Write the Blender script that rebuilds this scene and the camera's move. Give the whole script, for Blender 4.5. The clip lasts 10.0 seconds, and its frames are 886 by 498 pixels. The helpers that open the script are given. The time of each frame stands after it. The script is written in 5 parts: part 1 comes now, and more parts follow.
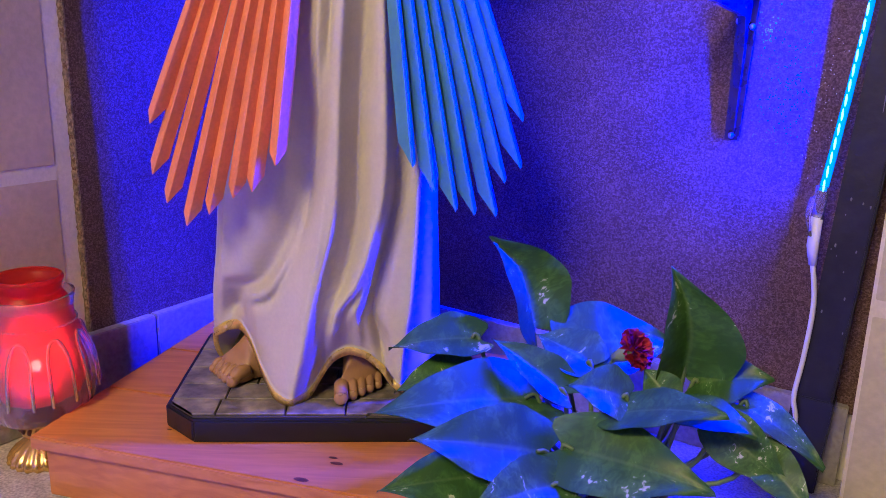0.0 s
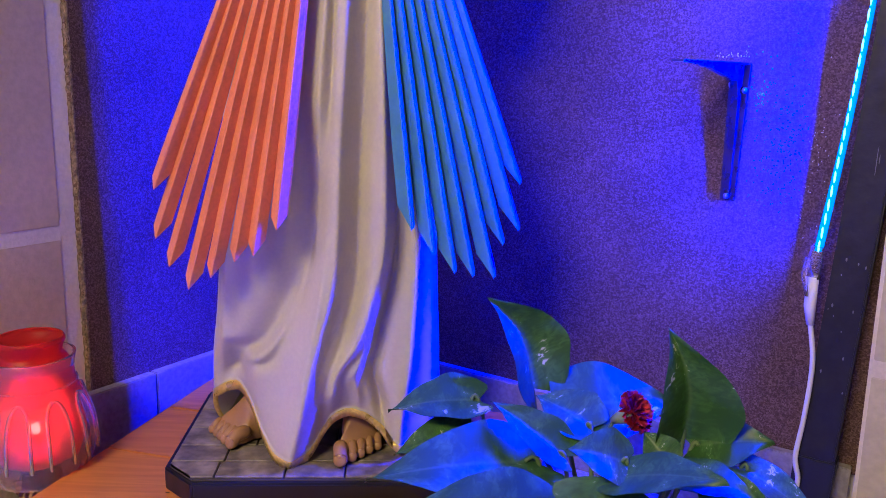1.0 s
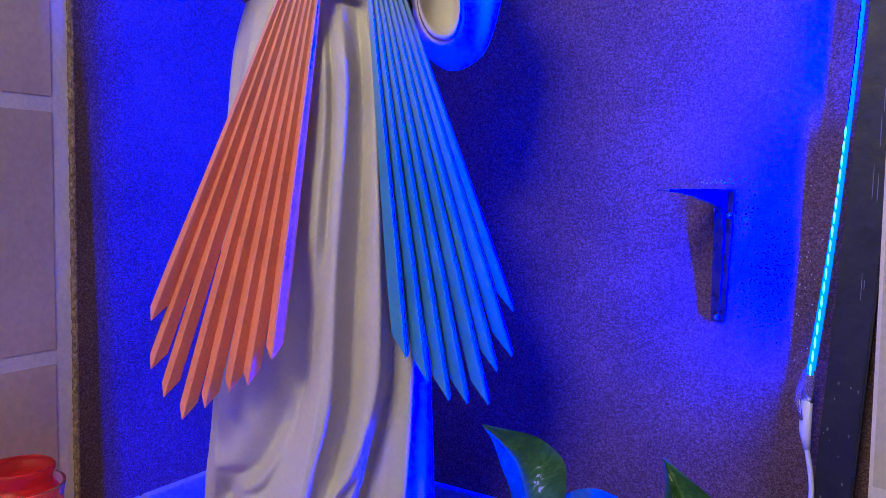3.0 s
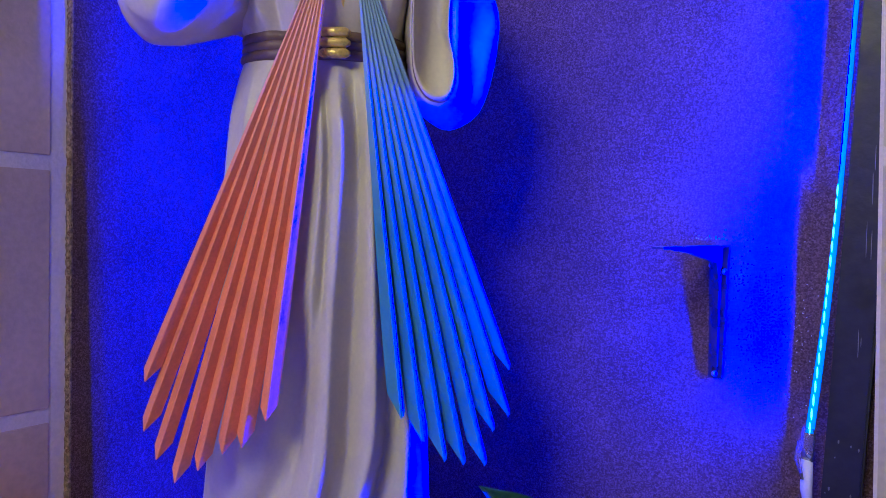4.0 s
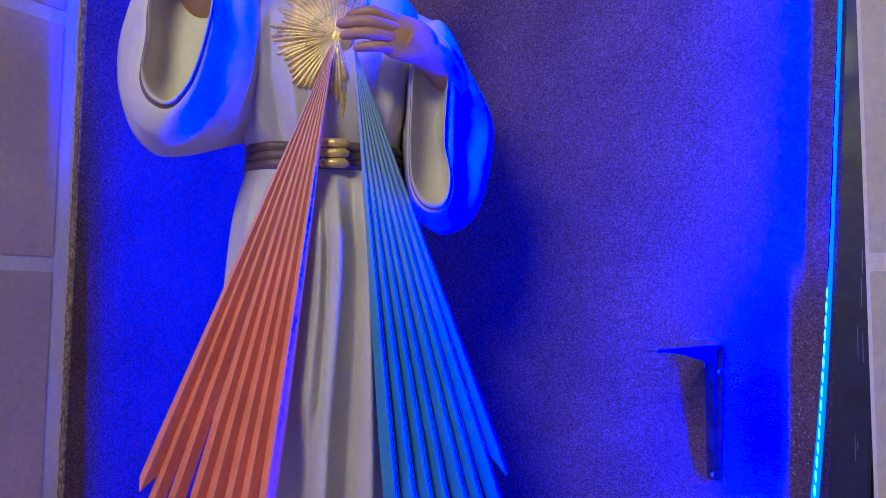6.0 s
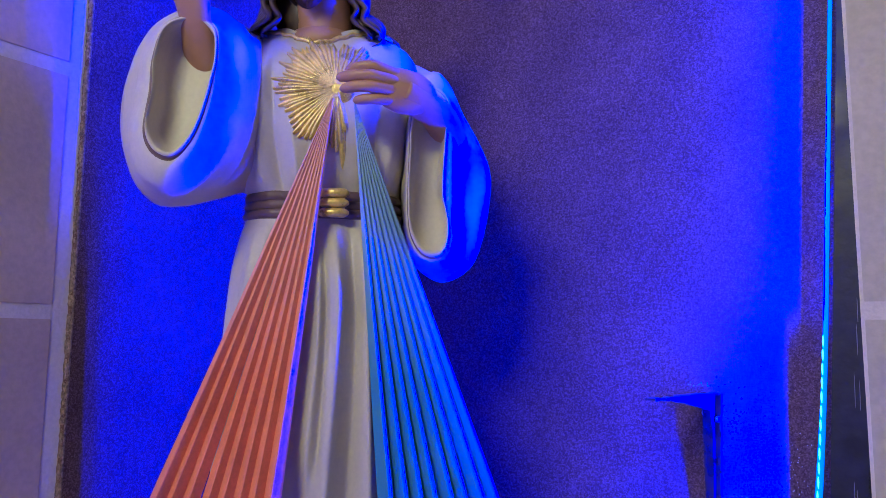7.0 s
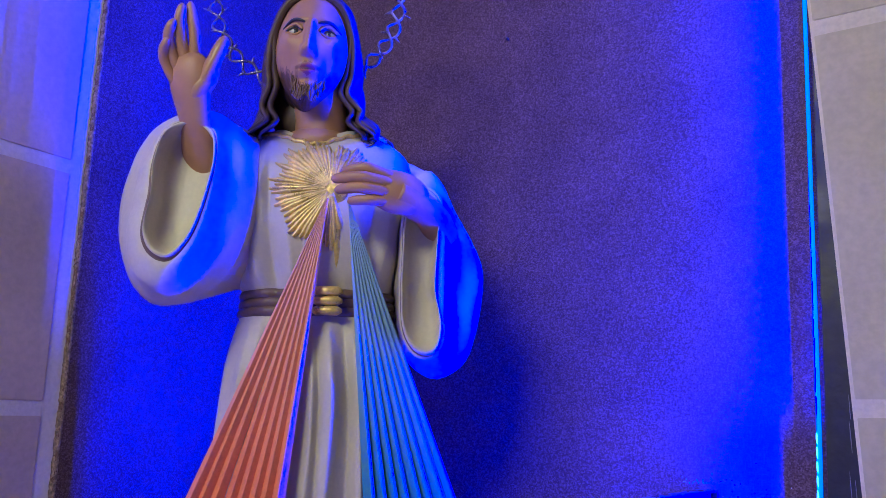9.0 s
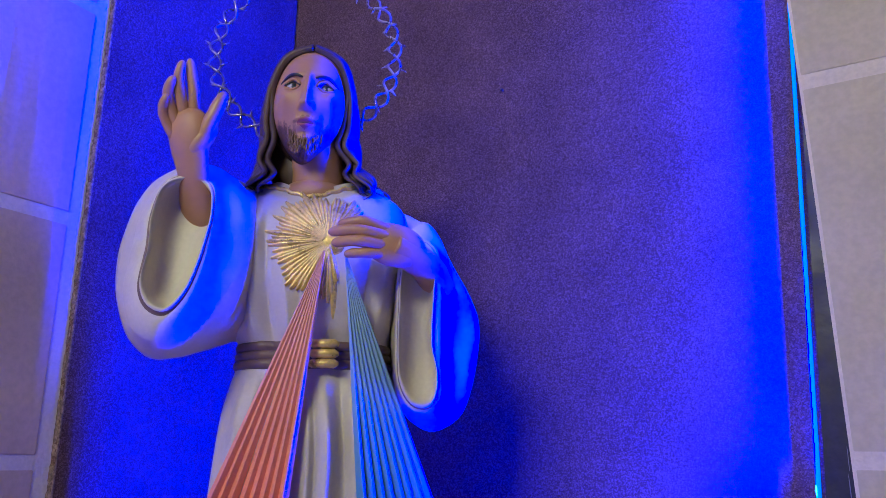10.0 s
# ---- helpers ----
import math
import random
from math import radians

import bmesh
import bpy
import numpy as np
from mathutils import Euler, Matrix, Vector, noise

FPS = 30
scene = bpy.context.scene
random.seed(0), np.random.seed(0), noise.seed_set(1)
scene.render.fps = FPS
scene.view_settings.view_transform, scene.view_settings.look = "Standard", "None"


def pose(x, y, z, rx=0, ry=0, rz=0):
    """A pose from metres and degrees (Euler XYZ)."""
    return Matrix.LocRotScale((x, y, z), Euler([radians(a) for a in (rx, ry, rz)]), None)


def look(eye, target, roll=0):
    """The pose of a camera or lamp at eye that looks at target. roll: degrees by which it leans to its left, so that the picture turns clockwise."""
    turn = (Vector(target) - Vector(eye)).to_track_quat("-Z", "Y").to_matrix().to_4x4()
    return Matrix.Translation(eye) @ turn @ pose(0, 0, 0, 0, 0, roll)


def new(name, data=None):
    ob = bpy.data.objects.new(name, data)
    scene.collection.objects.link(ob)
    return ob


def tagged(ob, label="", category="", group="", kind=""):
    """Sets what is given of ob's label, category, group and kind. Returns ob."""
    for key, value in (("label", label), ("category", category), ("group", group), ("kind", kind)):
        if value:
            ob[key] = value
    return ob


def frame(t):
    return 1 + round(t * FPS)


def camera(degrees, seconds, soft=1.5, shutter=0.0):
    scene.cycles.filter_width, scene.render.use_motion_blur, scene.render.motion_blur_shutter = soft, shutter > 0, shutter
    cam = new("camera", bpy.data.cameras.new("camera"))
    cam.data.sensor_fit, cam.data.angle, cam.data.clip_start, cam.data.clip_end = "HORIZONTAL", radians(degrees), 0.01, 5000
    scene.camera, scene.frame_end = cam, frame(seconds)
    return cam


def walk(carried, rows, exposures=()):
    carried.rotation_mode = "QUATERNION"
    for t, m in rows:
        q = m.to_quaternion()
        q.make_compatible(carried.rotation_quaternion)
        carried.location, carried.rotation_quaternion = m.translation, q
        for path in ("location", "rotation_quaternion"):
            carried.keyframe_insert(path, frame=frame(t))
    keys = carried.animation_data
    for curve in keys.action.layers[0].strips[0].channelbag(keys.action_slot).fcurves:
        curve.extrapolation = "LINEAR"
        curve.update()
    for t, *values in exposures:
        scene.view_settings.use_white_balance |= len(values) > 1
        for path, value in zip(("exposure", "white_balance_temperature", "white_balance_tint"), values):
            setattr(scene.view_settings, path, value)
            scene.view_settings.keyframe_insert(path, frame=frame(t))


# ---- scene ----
# ---- camera ----
cam = camera(58.8, 10.0, soft=0.75)
METRES, EYE, TILT, LEAN, TURN = 0.21, 0.615, -15.2, -1.9, 0.0
ROWS = [
    (0.0, 0.0, 0.0, 0.0, 0.0, -0.0, -0.0),
    (0.5, 0.0024, -0.0226, 0.0482, 0.07, 1.55, 0.03),
    (1.0, 0.0173, -0.0509, 0.1055, 0.13, 3.29, 0.16),
    (1.5, 0.0191, -0.0808, 0.1571, 0.15, 5.05, 0.27),
    (2.0, 0.0186, -0.1146, 0.2126, 0.13, 6.82, 0.33),
    (2.5, 0.0301, -0.1423, 0.2559, 0.09, 8.54, 0.38),
    (4.0, 0.0627, -0.1762, 0.396, -0.09, 13.37, 0.71),
    (4.5, 0.0622, -0.2133, 0.449, -0.03, 14.72, 0.74),
    (5.0, 0.0651, -0.2372, 0.4843, -0.07, 16.12, 0.78),
    (5.5, 0.0671, -0.2693, 0.5277, -0.16, 17.41, 0.88),
    (7.0, 0.0566, -0.3752, 0.6246, -0.47, 21.45, 1.09),
    (7.5, 0.0618, -0.3953, 0.6502, -0.52, 22.72, 1.18),
    (8.0, 0.07, -0.42, 0.6823, -0.56, 24.13, 1.26),
    (8.5, 0.0789, -0.4531, 0.7075, -0.63, 25.55, 1.26),
    (9.0, 0.0755, -0.4881, 0.726, -0.75, 27.05, 1.33),
    (9.5, 0.0665, -0.531, 0.754, -0.86, 28.48, 1.45),
    (10.0, 0.0699, -0.5482, 0.7879, -0.95, 29.95, 1.67),
]
walk(cam, [(t, pose(0, 0, EYE, TILT, LEAN, TURN) @ pose(METRES * x, METRES * y, METRES * z, 90 + pitch, roll, yaw)) for t, x, y, z, yaw, pitch, roll in ROWS],
     exposures=[(0.0, 0.05, 5150, 14), (1.0, 0.0, 4950, 14), (2.5, -0.15, 4500, 13), (4.0, -0.44, 4120, 12), (10.0, -0.52, 4020, 12)])
LED_WATTS, ROOM_WATTS = 208.0, 121.0

import functools

# ---- light ----
world = bpy.data.worlds.new("room_air")
world.use_nodes = True
scene.world = world
world.node_tree.nodes["Background"].inputs[0].default_value = (0.75, 0.72, 0.70, 1)
world.node_tree.nodes["Background"].inputs[1].default_value = 0.09

# the corner: U runs along the right wall, V along the left wall, both away from the corner towards the room
CORNER = Vector((-0.325, 1.69, 0.0))
ANGLE = math.radians(-32.8)
U = Vector((math.cos(ANGLE), math.sin(ANGLE), 0))
V = Vector((math.sin(ANGLE), -math.cos(ANGLE), 0))
UP = Vector((0, 0, 1))


def at(u, v, z):
    return CORNER + U * u + V * v + UP * z


def lamp(name, kind, energy, color, m, **more):
    data = bpy.data.lights.new(name, kind)
    data.energy, data.color = energy, color
    for key, value in more.items():
        if key == "shape":
            data.shape = value
        elif key == "size":
            data.size = value
        elif key == "size_y":
            data.size_y = value
        elif key == "spread":
            data.spread = value
        elif key == "radius":
            data.shadow_soft_size = value
    ob = new(name, data)
    ob.matrix_world = m
    return ob


# the post leans outwards; the LED strip runs up its inner edge
POST_FOOT = Vector((0.5385, 1.082, 0.0))
POST_LEAN = Vector((0.049, 0.0, 1.0)).normalized()


def on_post(z, du=0.0, dv=0.0):
    return POST_FOOT + POST_LEAN * (z / POST_LEAN.z) + U * du + V * dv


for z0, z1, turn_deg, off, share, tone in ((0.80, 1.93, 52, 0.011, 0.66, (0.0, 0.0070, 1.0)), (0.62, 0.80, 44, 0.014, 0.135, (0.002, 0.0055, 1.0)), (0.43, 0.62, 34, 0.019, 0.17, (0.004, 0.0040, 1.0))):
    a = math.radians(turn_deg)
    strip_way = (-U * math.cos(a) + V * math.sin(a)).normalized()
    side = POST_LEAN.cross(strip_way).normalized()
    strip_turn = Matrix((side, POST_LEAN, -strip_way)).transposed().to_4x4()
    strip_turn.translation = on_post((z0 + z1) / 2, -0.020, off)
    lamp("led_strip_light", "AREA", LED_WATTS * share, tone, strip_turn, shape="RECTANGLE", size=0.008, size_y=z1 - z0, spread=math.radians(176))
lamp("ceiling_light", "AREA", ROOM_WATTS, (1.0, 0.695, 0.235), look((-1.20, -1.20, 2.46), (-0.2, 1.1, 0.6)), shape="RECTANGLE", size=1.0, size_y=0.7)

# ---- materials ----


def material(name, color, rough=0.6, metal=0.0, vary=0.25, scale=12.0, grain=0.0, grain_scale=220.0, bump=0.15, second=None, wear=0.0, spec=0.5, coat=0.0):
    """Principled paint or stone with broad stains, fine grain and relief."""
    m = bpy.data.materials.new(name)
    m.use_nodes = True
    nt = m.node_tree
    bsdf = nt.nodes["Principled BSDF"]
    coord = nt.nodes.new("ShaderNodeTexCoord")
    broad = nt.nodes.new("ShaderNodeTexNoise")
    broad.inputs["Scale"].default_value = scale
    broad.inputs["Detail"].default_value = 6
    fine = nt.nodes.new("ShaderNodeTexNoise")
    fine.inputs["Scale"].default_value = grain_scale
    fine.inputs["Detail"].default_value = 3
    for n in (broad, fine):
        nt.links.new(coord.outputs["Object"], n.inputs["Vector"])
    ramp = nt.nodes.new("ShaderNodeValToRGB")
    dark = second or tuple(c * (1 - vary) for c in color)
    ramp.color_ramp.elements[0].position, ramp.color_ramp.elements[1].position = 0.35, 0.65
    ramp.color_ramp.elements[0].color, ramp.color_ramp.elements[1].color = (*dark, 1), (*color, 1)
    nt.links.new(broad.outputs[0], ramp.inputs[0])
    out = ramp.outputs[0]
    if grain > 0:
        mix = nt.nodes.new("ShaderNodeMix")
        mix.data_type, mix.blend_type = "RGBA", "MULTIPLY"
        mix.inputs[0].default_value = 1.0
        tone = nt.nodes.new("ShaderNodeMapRange")
        tone.inputs[1].default_value, tone.inputs[2].default_value = 0.35, 0.65
        tone.inputs[3].default_value, tone.inputs[4].default_value = 1 - grain, 1 + grain
        nt.links.new(fine.outputs[0], tone.inputs[0])
        nt.links.new(out, mix.inputs[6])
        nt.links.new(tone.outputs[0], mix.inputs[7])
        out = mix.outputs[2]
    nt.links.new(out, bsdf.inputs["Base Color"])
    rr = nt.nodes.new("ShaderNodeMapRange")
    rr.inputs[1].default_value, rr.inputs[2].default_value = 0.3, 0.7
    rr.inputs[3].default_value, rr.inputs[4].default_value = max(0.02, rough - 0.12), min(1, rough + 0.12)
    nt.links.new(broad.outputs[0], rr.inputs[0])
    nt.links.new(rr.outputs[0], bsdf.inputs["Roughness"])
    bsdf.inputs["Metallic"].default_value = metal
    bsdf.inputs["Specular IOR Level"].default_value = spec
    bsdf.inputs["Coat Weight"].default_value = coat
    bsdf.inputs["Coat Roughness"].default_value = 0.12
    if bump > 0:
        b = nt.nodes.new("ShaderNodeBump")
        b.inputs["Strength"].default_value = bump
        b.inputs["Distance"].default_value = 0.004
        nt.links.new(fine.outputs[0], b.inputs["Height"])
        nt.links.new(b.outputs[0], bsdf.inputs["Normal"])
    return m


def airbrushed(name, low, high):
    """Paint that pales upwards along the slats, from deep colour to near white."""
    m = material(name, low, 0.45, vary=0.12, scale=20, grain=0.05, bump=0.05)
    nt = m.node_tree
    bsdf = nt.nodes["Principled BSDF"]
    before = bsdf.inputs["Base Color"].links[0].from_socket
    coord = nt.nodes.new("ShaderNodeTexCoord")
    split = nt.nodes.new("ShaderNodeSeparateXYZ")
    nt.links.new(coord.outputs["Object"], split.inputs[0])
    ramp = nt.nodes.new("ShaderNodeMapRange")
    ramp.inputs[1].default_value, ramp.inputs[2].default_value = 0.70, 1.06
    nt.links.new(split.outputs[2], ramp.inputs[0])
    mix = nt.nodes.new("ShaderNodeMix")
    mix.data_type = "RGBA"
    mix.inputs[7].default_value = (*high, 1)
    nt.links.new(ramp.outputs[0], mix.inputs[0])
    nt.links.new(before, mix.inputs[6])
    nt.links.new(mix.outputs[2], bsdf.inputs["Base Color"])
    return m


def cork_material():
    """Brown pressed granules, each with its own tone, and a rough relief."""
    m = bpy.data.materials.new("brown_granules")
    m.use_nodes = True
    nt = m.node_tree
    bsdf = nt.nodes["Principled BSDF"]
    coord = nt.nodes.new("ShaderNodeTexCoord")
    cells = nt.nodes.new("ShaderNodeTexVoronoi")
    cells.inputs["Scale"].default_value = 520
    warp = nt.nodes.new("ShaderNodeTexNoise")
    warp.inputs["Scale"].default_value = 210
    warp.inputs["Detail"].default_value = 4
    stain = nt.nodes.new("ShaderNodeTexNoise")
    stain.inputs["Scale"].default_value = 7
    stain.inputs["Detail"].default_value = 5
    for n in (cells, warp, stain):
        nt.links.new(coord.outputs["Object"], n.inputs["Vector"])
    sep = nt.nodes.new("ShaderNodeSeparateColor")
    nt.links.new(cells.outputs["Color"], sep.inputs[0])
    add = nt.nodes.new("ShaderNodeMath")
    add.operation = "MULTIPLY_ADD"
    add.inputs[1].default_value, add.inputs[2].default_value = 0.55, 0.0
    nt.links.new(sep.outputs[0], add.inputs[0])
    add2 = nt.nodes.new("ShaderNodeMath")
    add2.operation = "MULTIPLY_ADD"
    add2.inputs[1].default_value = 0.55
    nt.links.new(warp.outputs[0], add2.inputs[0])
    nt.links.new(add.outputs[0], add2.inputs[2])
    ramp = nt.nodes.new("ShaderNodeValToRGB")
    e = ramp.color_ramp.elements
    e[0].position, e[0].color = 0.2, (0.082, 0.049, 0.040, 1)
    e[1].position, e[1].color = 0.85, (0.225, 0.145, 0.119, 1)
    mid = e.new(0.5)
    mid.color = (0.122, 0.072, 0.059, 1)
    nt.links.new(add2.outputs[0], ramp.inputs[0])
    mix = nt.nodes.new("ShaderNodeMix")
    mix.data_type, mix.blend_type = "RGBA", "MULTIPLY"
    mix.inputs[0].default_value = 1.0
    tone = nt.nodes.new("ShaderNodeMapRange")
    tone.inputs[1].default_value, tone.inputs[2].default_value = 0.3, 0.7
    tone.inputs[3].default_value, tone.inputs[4].default_value = 0.78, 1.12
    nt.links.new(stain.outputs[0], tone.inputs[0])
    nt.links.new(ramp.outputs[0], mix.inputs[6])
    nt.links.new(tone.outputs[0], mix.inputs[7])
    nt.links.new(mix.outputs[2], bsdf.inputs["Base Color"])
    bsdf.inputs["Roughness"].default_value = 0.85
    bsdf.inputs["Specular IOR Level"].default_value = 0.06
    b = nt.nodes.new("ShaderNodeBump")
    b.inputs["Strength"].default_value = 0.55
    b.inputs["Distance"].default_value = 0.004
    nt.links.new(add2.outputs[0], b.inputs["Height"])
    nt.links.new(b.outputs[0], bsdf.inputs["Normal"])
    return m


def wood_material(name, light, dark, ring=9.0, rough=0.48, along="X"):
    m = bpy.data.materials.new(name)
    m.use_nodes = True
    nt = m.node_tree
    bsdf = nt.nodes["Principled BSDF"]
    coord = nt.nodes.new("ShaderNodeTexCoord")
    mapping = nt.nodes.new("ShaderNodeMapping")
    mapping.inputs["Scale"].default_value = (1.2, 14, 14) if along == "X" else (14, 14, 1.2)
    nt.links.new(coord.outputs["Object"], mapping.inputs[0])
    n = nt.nodes.new("ShaderNodeTexNoise")
    n.inputs["Scale"].default_value, n.inputs["Detail"].default_value, n.inputs["Distortion"].default_value = ring * 0.5, 8, 1.2
    nt.links.new(mapping.outputs[0], n.inputs["Vector"])
    blot = nt.nodes.new("ShaderNodeTexNoise")
    blot.inputs["Scale"].default_value = 6
    nt.links.new(coord.outputs["Object"], blot.inputs["Vector"])
    ramp = nt.nodes.new("ShaderNodeValToRGB")
    e = ramp.color_ramp.elements
    e[0].position, e[0].color = 0.3, (*dark, 1)
    e[1].position, e[1].color = 0.65, (*light, 1)
    nt.links.new(n.outputs[0], ramp.inputs[0])
    mix = nt.nodes.new("ShaderNodeMix")
    mix.data_type, mix.blend_type = "RGBA", "MULTIPLY"
    mix.inputs[0].default_value = 1.0
    tone = nt.nodes.new("ShaderNodeMapRange")
    tone.inputs[3].default_value, tone.inputs[4].default_value = 0.8, 1.15
    nt.links.new(blot.outputs[0], tone.inputs[0])
    nt.links.new(ramp.outputs[0], mix.inputs[6])
    nt.links.new(tone.outputs[0], mix.inputs[7])
    nt.links.new(mix.outputs[2], bsdf.inputs["Base Color"])
    bsdf.inputs["Roughness"].default_value = rough
    bsdf.inputs["Coat Weight"].default_value = 0.08
    bsdf.inputs["Coat Roughness"].default_value = 0.3
    b = nt.nodes.new("ShaderNodeBump")
    b.inputs["Strength"].default_value, b.inputs["Distance"].default_value = 0.12, 0.002
    nt.links.new(n.outputs[0], b.inputs["Height"])
    nt.links.new(b.outputs[0], bsdf.inputs["Normal"])
    return m


def glass_material(name, color, rough=0.03, through_light=1.0):
    m = bpy.data.materials.new(name)
    m.use_nodes = True
    bsdf = m.node_tree.nodes["Principled BSDF"]
    bsdf.inputs["Base Color"].default_value = (*color, 1)
    bsdf.inputs["Roughness"].default_value = rough
    bsdf.inputs["Transmission Weight"].default_value = through_light
    bsdf.inputs["IOR"].default_value = 1.3
    return m


def glow_material(name, color, strength):
    m = bpy.data.materials.new(name)
    m.use_nodes = True
    bsdf = m.node_tree.nodes["Principled BSDF"]
    bsdf.inputs["Base Color"].default_value = (*color, 1)
    bsdf.inputs["Emission Color"].default_value = (*color, 1)
    bsdf.inputs["Emission Strength"].default_value = strength
    return m


def leaf_material():
    """Glossy green blade, marbled with cream streaks along the blade, paler rib."""
    m = bpy.data.materials.new("marbled_leaf")
    m.use_nodes = True
    nt = m.node_tree
    bsdf = nt.nodes["Principled BSDF"]
    uv = nt.nodes.new("ShaderNodeUVMap")
    uv.uv_map = "blade"
    info = nt.nodes.new("ShaderNodeObjectInfo")
    shift = nt.nodes.new("ShaderNodeVectorMath")
    shift.operation = "MULTIPLY_ADD"
    shift.inputs[1].default_value = (13.0, 3.0, 1.0)
    comb = nt.nodes.new("ShaderNodeCombineXYZ")
    mul = nt.nodes.new("ShaderNodeMath")
    mul.operation = "MULTIPLY"
    mul.inputs[1].default_value = 37.0
    nt.links.new(info.outputs["Random"], mul.inputs[0])
    nt.links.new(mul.outputs[0], comb.inputs[0])
    nt.links.new(mul.outputs[0], comb.inputs[2])
    nt.links.new(uv.outputs[0], shift.inputs[0])
    nt.links.new(comb.outputs[0], shift.inputs[2])
    streak = nt.nodes.new("ShaderNodeTexNoise")
    streak.inputs["Scale"].default_value, streak.inputs["Detail"].default_value, streak.inputs["Distortion"].default_value = 1.3, 7, 0.8
    nt.links.new(shift.outputs[0], streak.inputs["Vector"])
    patch = nt.nodes.new("ShaderNodeTexNoise")
    patch.inputs["Scale"].default_value, patch.inputs["Detail"].default_value = 0.28, 2
    nt.links.new(shift.outputs[0], patch.inputs["Vector"])
    prod = nt.nodes.new("ShaderNodeMath")
    prod.operation = "MULTIPLY"
    nt.links.new(streak.outputs[0], prod.inputs[0])
    nt.links.new(patch.outputs[0], prod.inputs[1])
    ramp = nt.nodes.new("ShaderNodeValToRGB")
    e = ramp.color_ramp.elements
    e[0].position, e[0].color = 0.20, (0.034, 0.098, 0.015, 1)
    e[1].position, e[1].color = 0.430, (0.50, 0.55, 0.36, 1)
    mid = e.new(0.38)
    mid.color = (0.072, 0.180, 0.030, 1)
    nt.links.new(prod.outputs[0], ramp.inputs[0])
    split = nt.nodes.new("ShaderNodeSeparateXYZ")
    nt.links.new(uv.outputs[0], split.inputs[0])
    off = nt.nodes.new("ShaderNodeMath")
    off.operation = "ABSOLUTE"
    nt.links.new(split.outputs[1], off.inputs[0])
    rib = nt.nodes.new("ShaderNodeMapRange")
    rib.inputs[1].default_value, rib.inputs[2].default_value = 0.015, 0.07
    rib.inputs[3].default_value, rib.inputs[4].default_value = 0.25, 0.0
    nt.links.new(off.outputs[0], rib.inputs[0])
    mix = nt.nodes.new("ShaderNodeMix")
    mix.data_type = "RGBA"
    mix.inputs[7].default_value = (0.16, 0.27, 0.08, 1)
    nt.links.new(rib.outputs[0], mix.inputs[0])
    nt.links.new(ramp.outputs[0], mix.inputs[6])
    nt.links.new(mix.outputs[2], bsdf.inputs["Base Color"])
    bsdf.inputs["Roughness"].default_value = 0.42
    bsdf.inputs["Specular IOR Level"].default_value = 0.38
    bsdf.inputs["Transmission Weight"].default_value = 0.0
    veins = nt.nodes.new("ShaderNodeTexWave")
    veins.inputs["Scale"].default_value, veins.inputs["Distortion"].default_value = 2.2, 1.0
    nt.links.new(uv.outputs[0], veins.inputs["Vector"])
    b = nt.nodes.new("ShaderNodeBump")
    b.inputs["Strength"].default_value, b.inputs["Distance"].default_value = 0.05, 0.002
    nt.links.new(veins.outputs[0], b.inputs["Height"])
    nt.links.new(b.outputs[0], bsdf.inputs["Normal"])
    return m


CORK = cork_material()
PLASTER = material("painted_plaster", (0.60, 0.475, 0.40), 0.75, vary=0.16, scale=5, grain=0.06, grain_scale=90, bump=0.2)
JOINT = material("pale_joint", (0.74, 0.68, 0.66), 0.7, vary=0.10, scale=9, grain=0.05, grain_scale=150, bump=0.25)
PIERJOINT = material("pale_yellow_joint", (0.74, 0.665, 0.36), 0.7, vary=0.10, scale=9, grain=0.05, grain_scale=150, bump=0.25)
PIER = material("yellowish_plaster", (0.59, 0.525, 0.245), 0.75, vary=0.14, scale=5, grain=0.06, grain_scale=90, bump=0.2)
# dark grey for the added room shell, keeps blue bounce low
ROOM = material("unseen_room_grey", (0.26, 0.24, 0.21), 0.8, vary=0.08, scale=2)
STONE = material("speckled_stone", (0.50, 0.46, 0.41), 0.45, vary=0.3, scale=26, grain=0.30, grain_scale=260, bump=0.06)
SKIRT = material("grey_stone_tile", (0.36, 0.33, 0.31), 0.5, vary=0.25, scale=14, grain=0.15, grain_scale=120, bump=0.12)
PINE = wood_material("varnished_pine", (0.64, 0.25, 0.045), (0.50, 0.17, 0.026))
DARKSPOT = material("dark_knot_and_hole", (0.17, 0.045, 0.014), 0.4, vary=0.5, scale=120)
BLACK = material("black_paint", (0.012, 0.012, 0.014), 0.38, vary=0.3, scale=30, bump=0.05)
BLACKWOOD = material("black_post_paint", (0.014, 0.013, 0.015), 0.5, vary=0.4, scale=18, grain=0.3, grain_scale=60, bump=0.25)
ROBE = material("cream_painted_plaster", (0.585, 0.530, 0.405), 0.5, vary=0.10, scale=8, grain=0.03, grain_scale=180, bump=0.04, spec=0.4)
SKIN = material("painted_skin_tone", (0.43, 0.235, 0.108), 0.45, vary=0.16, scale=24, bump=0.03)
HAIR = material("painted_brown_hair", (0.074, 0.042, 0.026), 0.5, vary=0.4, scale=40, bump=0.08)
STUBBLE = material("painted_thin_beard", (0.33, 0.18, 0.095), 0.5, vary=0.35, scale=160, bump=0.1)
HAIRLIGHT = material("painted_light_brown_hair", (0.105, 0.064, 0.039), 0.48, vary=0.4, scale=40, bump=0.08)
IRIS = material("grey_blue_iris_paint", (0.055, 0.070, 0.085), 0.3, vary=0.2)
BEARD = material("painted_beard", (0.165, 0.088, 0.048), 0.5, vary=0.4, scale=90, bump=0.2)
